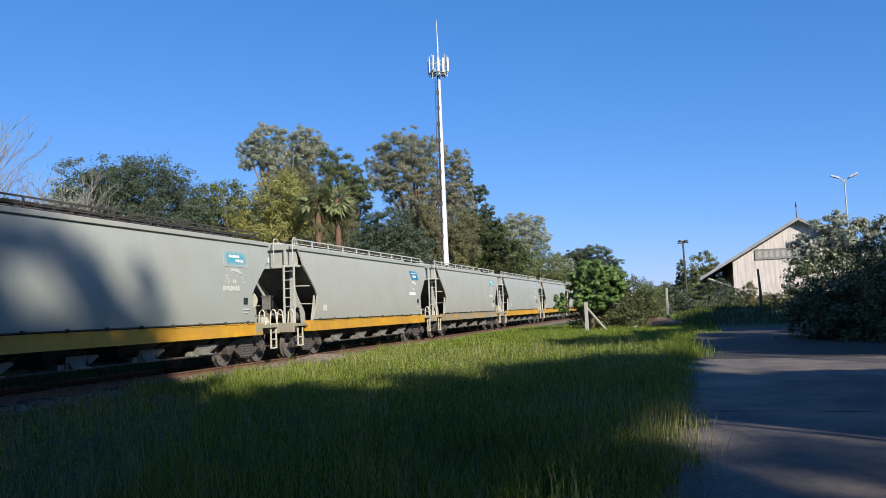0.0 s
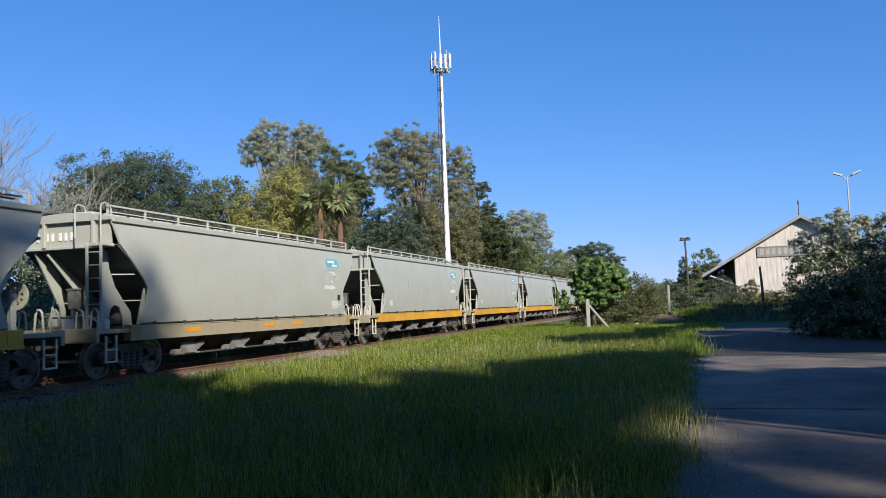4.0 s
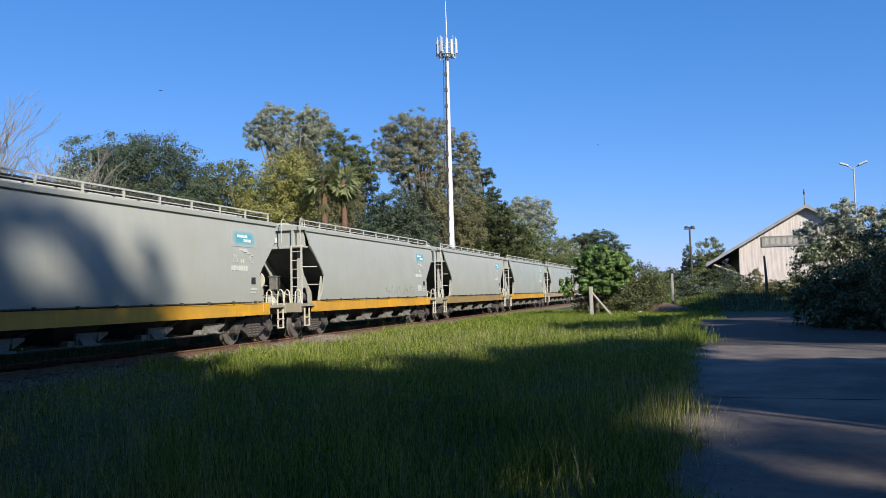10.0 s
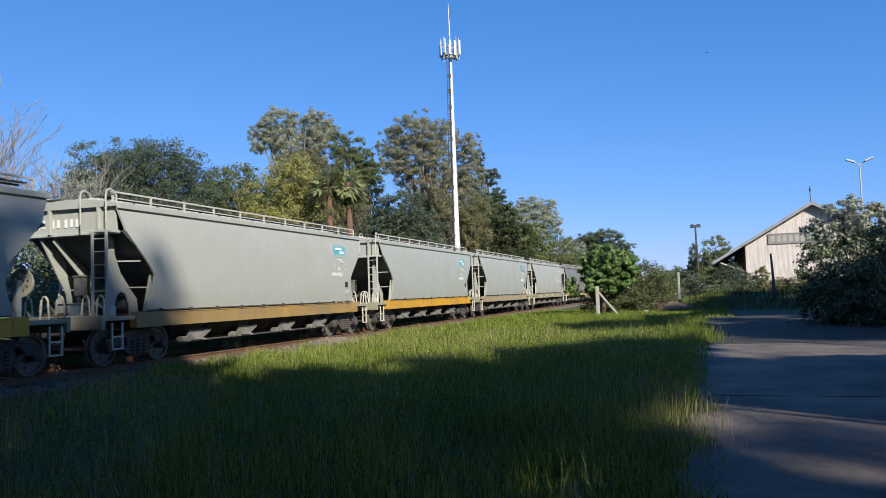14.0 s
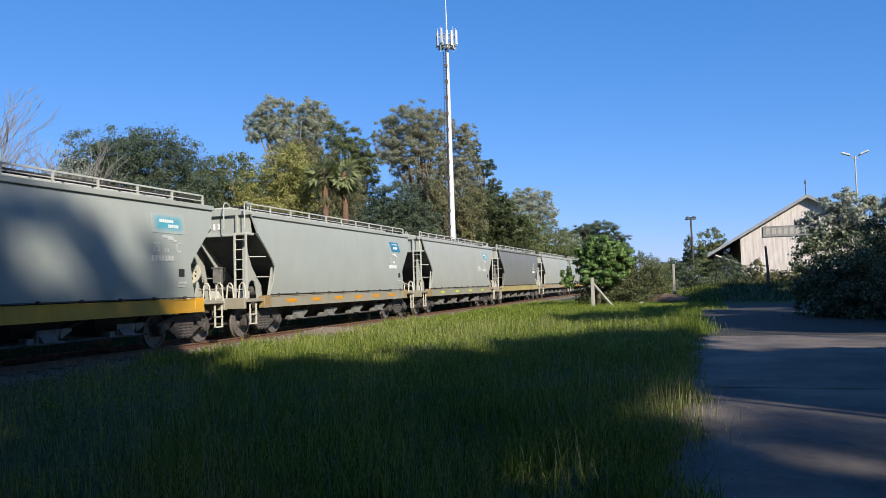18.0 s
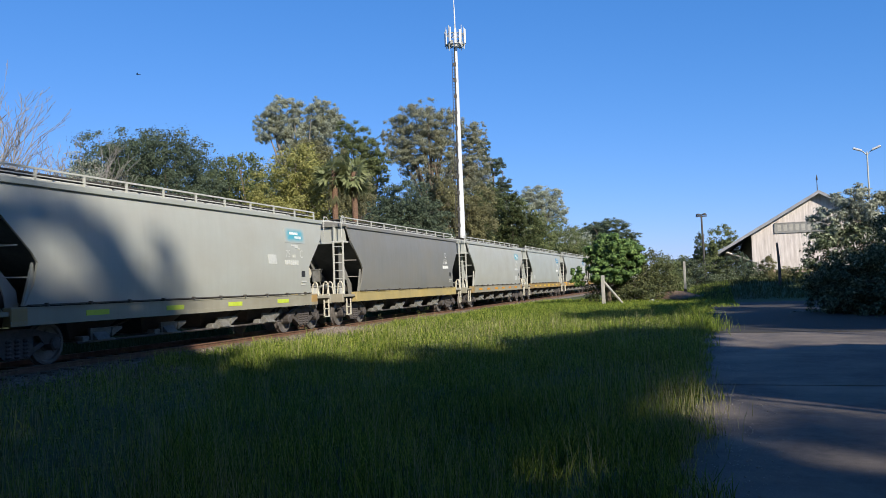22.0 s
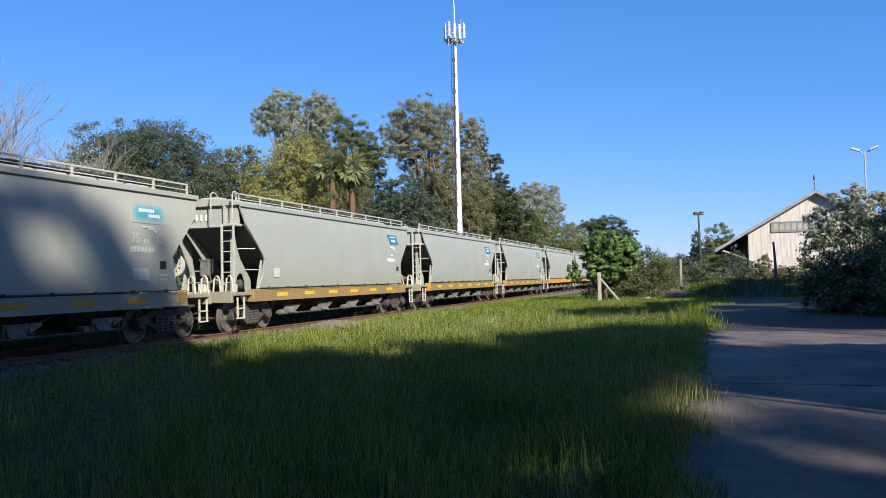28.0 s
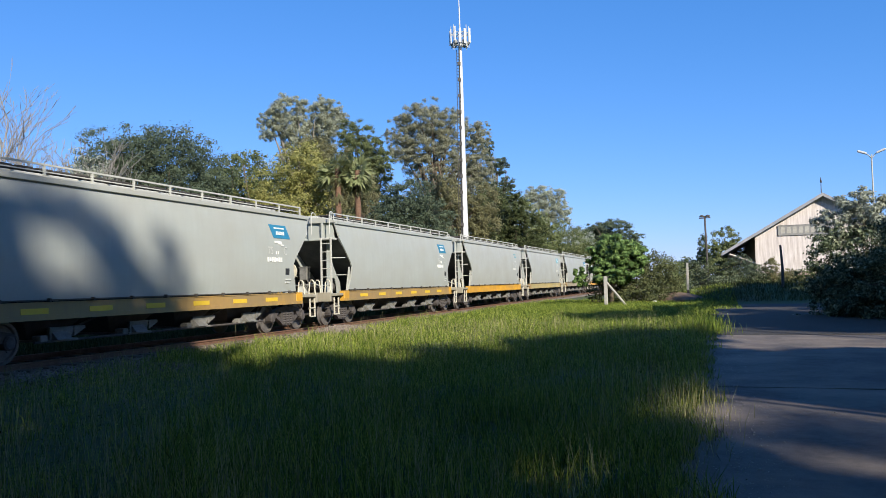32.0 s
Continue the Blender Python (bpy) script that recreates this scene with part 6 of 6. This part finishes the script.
def make_shed():
    """A gabled railway goods shed of upright boards, on a brick plinth, with a wide canopy."""
    d = 84.0
    ax, ay = polar(6.4, d)
    t = thing("goods_shed", "whitewashed timber goods shed with iron gable roof", "shed", pose(ax, ay, 0, 0, 0, -0.5))
    base, eave, apex = 1.55, EYE + d * 0.047, EYE + d * 0.0895
    hw, length = 6.1, 34.0
    slope = (apex - eave) / hw
    part("plinth", Shape().box(-hw - 0.05, hw + 0.05, -0.05, length, 0.6, base + 0.42, 0.03).mesh("plinth", BRICKBASE), t, "pale brick plinth")
    gable = [(-hw, base), (hw, base), (hw, eave), (0, apex), (-hw, eave)]
    part("gable_wall", Shape().prism(gable, "y", 0.02, 0.12).mesh("gable_wall", SHEDWALL), t)
    part("gable_wall", Shape().prism(gable, "y", length - 0.12, length - 0.02).mesh("gable_wall", SHEDWALL), t)
    for s in (-1, 1):
        a, b = sorted((s * hw, s * (hw - 0.12)))
        part("side_wall", Shape().box(a, b, 0.12, length - 0.12, base, eave).mesh("side_wall", SHEDDARK), t)
        ov = 3.1
        pts = [(0, apex + 0.20), (s * (hw + ov), apex + 0.20 - slope * (hw + ov)), (s * (hw + ov), apex + 0.10 - slope * (hw + ov)), (0, apex + 0.08)]
        part("roof", Shape().prism(pts, "y", -0.7, length + 0.6).mesh("roof", IRONSHEET), t, "grey iron roof sheet with wide eaves")
        part("barge_board", Shape().prism([(p[0], p[1] - 0.06) for p in (pts[0], pts[1])] + [(pts[1][0], pts[1][1] - 0.3), (0, apex - 0.12)], "y", -0.72, -0.64).mesh("barge_board", IRONSHEET), t)
        for y in (0.3, 6, 12, 18):
            br = Shape().tube([(s * hw, y, eave - 2.7), (s * (hw + 2.4), y, eave - 0.30 - slope * 2.4)], 0.08, 6)
            part("canopy_brace", br.mesh("canopy_brace", SHEDWALL), t)
    rng = random.Random(6)
    n = 42
    for k in range(n):
        x0, x1 = -hw + 2 * hw * k / n, -hw + 2 * hw * (k + 1) / n
        top = [eave + slope * (hw - abs(x)) - 0.12 for x in (x0 + 0.005, x1 - 0.005)]
        z0 = base + 0.45 + rng.uniform(0, 0.06)
        y = -0.012 - rng.uniform(0, 0.012)
        part("board", Shape().prism([(x0 + 0.005, z0), (x1 - 0.005, z0), (x1 - 0.005, top[1]), (x0 + 0.005, top[0])], "y", y, 0.02).mesh("board", SHEDWALL), t)
    sx0, sx1 = -4.0, 0.6
    sz0, sz1 = EYE + d * 0.0455, EYE + d * 0.0575
    sign = part("name_board", Shape().box(sx0, sx1, -0.10, -0.05, sz0, sz1, 0.01).mesh("name_board", SIGNBOARD), t, "dark name board with worn pale letters")
    fr = Shape()
    for a, b, c, e in ((sx0, sx1, sz0, sz0 + 0.06), (sx0, sx1, sz1 - 0.06, sz1), (sx0, sx0 + 0.06, sz0, sz1), (sx1 - 0.06, sx1, sz0, sz1)):
        fr.box(a, b, -0.125, -0.101, c, e)
    part("board_frame", fr.mesh("board_frame", SIGNBOARD), sign)
    ink = Shape()
    for k in range(8):
        x = sx0 + 0.26 + 0.53 * k
        ink.box(x + 0.03, x + 0.36, -0.112, -0.102, sz0 + 0.2, sz1 - 0.2)
    tagged(part("worn_lettering", ink.mesh("worn_lettering", CONCRETE), sign), "pale worn lettering bars", kind="stuff")
    part("finial", Shape().lathe([(apex, 0.05), (apex + 1.2, 0.03), (apex + 1.25, 0.08), (apex + 1.42, 0.08), (apex + 1.55, 0.05), (apex + 1.75, 0.02)], "z", 8, (0.0, 0.2, 0)).mesh("finial", DARKSTEEL), t)


make_shed()


def make_lamps():
    x, y = polar(-0.8, 78)
    z = float(land(x, y))
    t = thing("flood_lamp_pole", "brown wooden pole with two floodlights on top", "lamp", pose(x, y, z, 0, -1.0, 0))
    h = EYE + 78 * 0.073 - z
    part("pole", Shape().tube([(0, 0, -0.2), (0, 0, h)], [0.11, 0.085], 10).mesh("pole", WOODPOLE), t)
    part("cross_arm", Shape().box(-0.50, 0.50, -0.06, 0.06, h - 0.24, h - 0.14, 0.01).mesh("cross_arm", WOODPOLE), t)
    for s in (-1, 1):
        hood = Shape().lathe([(h - 0.10, 0.20), (h - 0.04, 0.21), (h + 0.05, 0.16), (h + 0.09, 0.05)], "z", 12, (s * 0.27, 0, 0))
        part("lamp_head", hood.mesh("lamp_head", DARKSTEEL), t)
    x, y = polar(9.35, 60)
    t = thing("street_lamp", "slim grey street lamp with two arms", "street lamp", pose(x, y, float(land(x, y)), 0, 0, -9))
    h = EYE + 60 * 0.131 - float(land(x, y))
    part("pole", Shape().tube([(0, 0, 0), (0, 0, h)], [0.065, 0.045], 8).mesh("pole", STEEL), t)
    for s in (-1, 1):
        part("arm", Shape().tube([(0, 0, h - 0.25), (s * 0.22, 0, h + 0.02), (s * 0.34, 0, h + 0.10)], 0.035, 6).mesh("arm", STEEL), t)
        m = pose(s * 0.56, 0, h + 0.2, 0, -s * 22, 0)
        part("lamp_head", Shape().box(-0.29, 0.29, -0.14, 0.14, -0.06, 0.07, 0.03, m).mesh("lamp_head", ANTENNA), t, "white lamp head")


make_lamps()


def make_posts():
    x, y, z = ground_at(-7.68, 51)
    t = thing("fence_post", "concrete fence post with a slanting brace", "post", pose(x, y, z))
    part("post", Shape().box(-0.11, 0.11, -0.09, 0.09, -0.2, 1.95, 0.02).mesh("post", CONCRETE), t)
    part("brace", Shape().tube([(0.08, 0, 1.55), (1.30, 0.1, 0.0)], 0.075, 6).mesh("brace", CONCRETE), t)
    x, y, z = ground_at(-2.15, 58)
    t = thing("white_post", "thin whitewashed post at the end of the fence", "post", pose(x, y, z))
    part("post", Shape().box(-0.08, 0.08, -0.08, 0.08, -0.2, 2.72 - z, 0.02).mesh("post", CONCRETE), t)
    part("sleeve", Shape().box(-0.095, 0.095, -0.095, 0.095, 0.1, 0.55, 0.02).mesh("sleeve", DARKSTEEL), t)
    x, y, z = ground_at(3.85, 60)
    t = thing("dark_pole", "dark timber pole standing on the bank", "post", pose(x, y, z))
    part("post", Shape().tube([(0, 0, -0.3), (0.02, 0, 1.4), (-0.06, 0, EYE + 60 * 0.035 - z)], [0.10, 0.09, 0.07], 8).mesh("post", WOODPOLE), t)
    rock = Shape().lathe([(-0.05, 0.18), (0.08, 0.26), (0.2, 0.2), (0.27, 0.05)], "z", 9).mesh("pale_rock", FADEDWHITE)
    for az, dist, s in ((-4.4, 54, 1.0), (-4.0, 53.5, 0.6), (-1.6, 57, 0.7)):
        x, y, z = ground_at(az, dist)
        thing("pale_rock", "pale stone lying in the grass", "rock", pose(x, y, z, 8, 5, 40 * s) @ Matrix.Scale(s, 4), me=rock)
    x, y, z = ground_at(-2.9, 57)
    mound = Shape().lathe([(-0.1, 2.3), (0.22, 1.6), (0.45, 0.8), (0.55, 0.1)], "z", 14).mesh("soil_mound", REDSOIL, True)
    thing("soil_mound", "low mound of bare reddish soil", "mound", pose(x, y, z), me=mound)


make_posts()


# ---- birds ----
def make_bird(span, label):
    """A small dark bird with its wings spread."""
    b = thing("bird", label, "bird")
    k = span / 2
    part("body", Shape().tube([(-0.55 * k, 0, 0), (-0.3 * k, 0, 0.02 * k), (0.15 * k, 0, 0.03 * k), (0.42 * k, 0, 0.06 * k), (0.55 * k, 0, 0.04 * k)], [0.02 * k, 0.11 * k, 0.15 * k, 0.09 * k, 0.015 * k], 8).mesh("body", BLACK, True), b)
    for s in (-1, 1):
        pts = [(0.2 * k, 0.06 * k * s), (0.28 * k, 0.45 * k * s), (-0.02 * k, s * k), (-0.08 * k, 0.55 * k * s), (-0.15 * k, 0.06 * k * s)]
        sh = Shape().prism(pts, "z", -0.012 * k, 0.012 * k)
        sh.v = [(x, y, z + 0.28 * abs(y)) for x, y, z in sh.v]
        part("wing", sh.mesh("wing", BLACK), b)
    part("tail", Shape().prism([(-0.5 * k, 0.05 * k), (-0.5 * k, -0.05 * k), (-0.85 * k, -0.16 * k), (-0.75 * k, 0), (-0.85 * k, 0.16 * k)], "z", -0.01 * k, 0.01 * k).mesh("tail", BLACK), b)
    return b


BIRDS = [make_bird(0.3, "small dark swallow gliding past the lamp"), make_bird(0.20, "small dark swallow darting past the shed"), make_bird(0.5, "dark bird crossing the open sky"), make_bird(0.3, "small dark bird passing over the shed"), make_bird(0.24, "small dark swallow diving out of the sky")]


# ---- what moves: the train rolls by ----
LENGTH = 16.53


def gone(t):
    """Metres that the train has rolled, from its place at 16 s."""
    u = (t - 16) / 16
    return 106.896 * u + 0.8386 * u ** 2 - 0.1136 * u ** 3 - 0.0225 * u ** 4


def motions():
    for n, w in enumerate(WAGONS):
        walk(w, [(t, pose(TRACK_X, LENGTH * n - 89.49 - gone(t), RAIL_Z)) for t in range(33)])
    sets = [o for w in WAGONS for b in w.children if b.name.split(".")[0] == "bogie" for o in b.children if o.name.split(".")[0] == "wheelset"]
    turn = [(0.1 * k, math.degrees((gone(0.1 * k) - gone(0)) / 0.46)) for k in range(321)]
    for a in (-1.0, 1.0):
        same = [o for o in sets if o.location.y * a > 0]
        walk(same[0], [(t, pose(0, a, 0.46, angle, 0, 0)) for t, angle in turn])
        keys = same[0].animation_data
        for o in same[1:]:
            o.rotation_mode = "QUATERNION"
            o.animation_data_create()
            o.animation_data.action = keys.action
            o.animation_data.action_slot = keys.action_slot
    fly(BIRDS[0], ((0, 60, -30, 12), (7.0, 5.5, 5.2, 2.7), (7.4, 1.73, 5.96, 2.79), (7.5, 0.86, 6.15, 2.78), (7.6, -1.0, 10.85, 3.25), (8.6, -2.44, 23.64, 5.01), (8.8, -3.6, 25.53, 5.09), (9.0, -5.5, 27.15, 5.79), (9.4, -13, 30, 8.5), (14, -120, 90, 30), (32, -400, 300, 60)))
    fly(BIRDS[1], ((0, 80, -20, 9), (20.5, 5.5, 5.4, 1.4), (20.9, 1.51, 6.11, 1.81), (21.0, 0.48, 6.25, 2.34), (21.1, -0.23, 5.89, 3.92), (21.6, -3.0, 3.5, 9.0), (32, -60, -60, 40)))
    fly(BIRDS[3], ((0, 110, 62, 14), (9.2, 1.3, 59.1, 12.0), (9.6, -2.57, 59.04, 12.09), (9.8, -4.52, 58.91, 12.13), (10.0, -6.4, 58.71, 12.27), (10.2, -8.31, 58.49, 12.21), (10.6, -12.15, 58.8, 12.49), (13, -36, 58, 14), (32, -250, 40, 30)))
    fly(BIRDS[4], ((0, -150, 260, 60), (13.6, -3.5, 54, 15.5), (14.0, 0.88, 43.33, 13.8), (14.2, 2.76, 38.23, 13.12), (14.6, 8, 28, 12.5), (32, 240, -90, 40)))
    fly(BIRDS[2], ((0, 320, 40, 30), (18.5, 12.99, 56.79, 16.06), (19, 4.99, 57.93, 16.52), (20, -7.03, 57.8, 16.17), (22, -36.51, 45.15, 16.81), (22.5, -38.9, 43.35, 16.12), (23, -40.64, 41.69, 16.2), (24, -47.75, 33.94, 14.67), (32, -110, -30, 20)))


def fly(bird, path):
    """Keys a bird along its path, headed the way it goes."""
    out = []
    for k, (t, x, y, z) in enumerate(path):
        a, b = path[max(k - 1, 0)], path[min(k + 1, len(path) - 1)]
        out.append((t, pose(x, y, z, 0, 0, math.degrees(math.atan2(b[2] - a[2], b[1] - a[1])))))
    walk(bird, out)


motions()
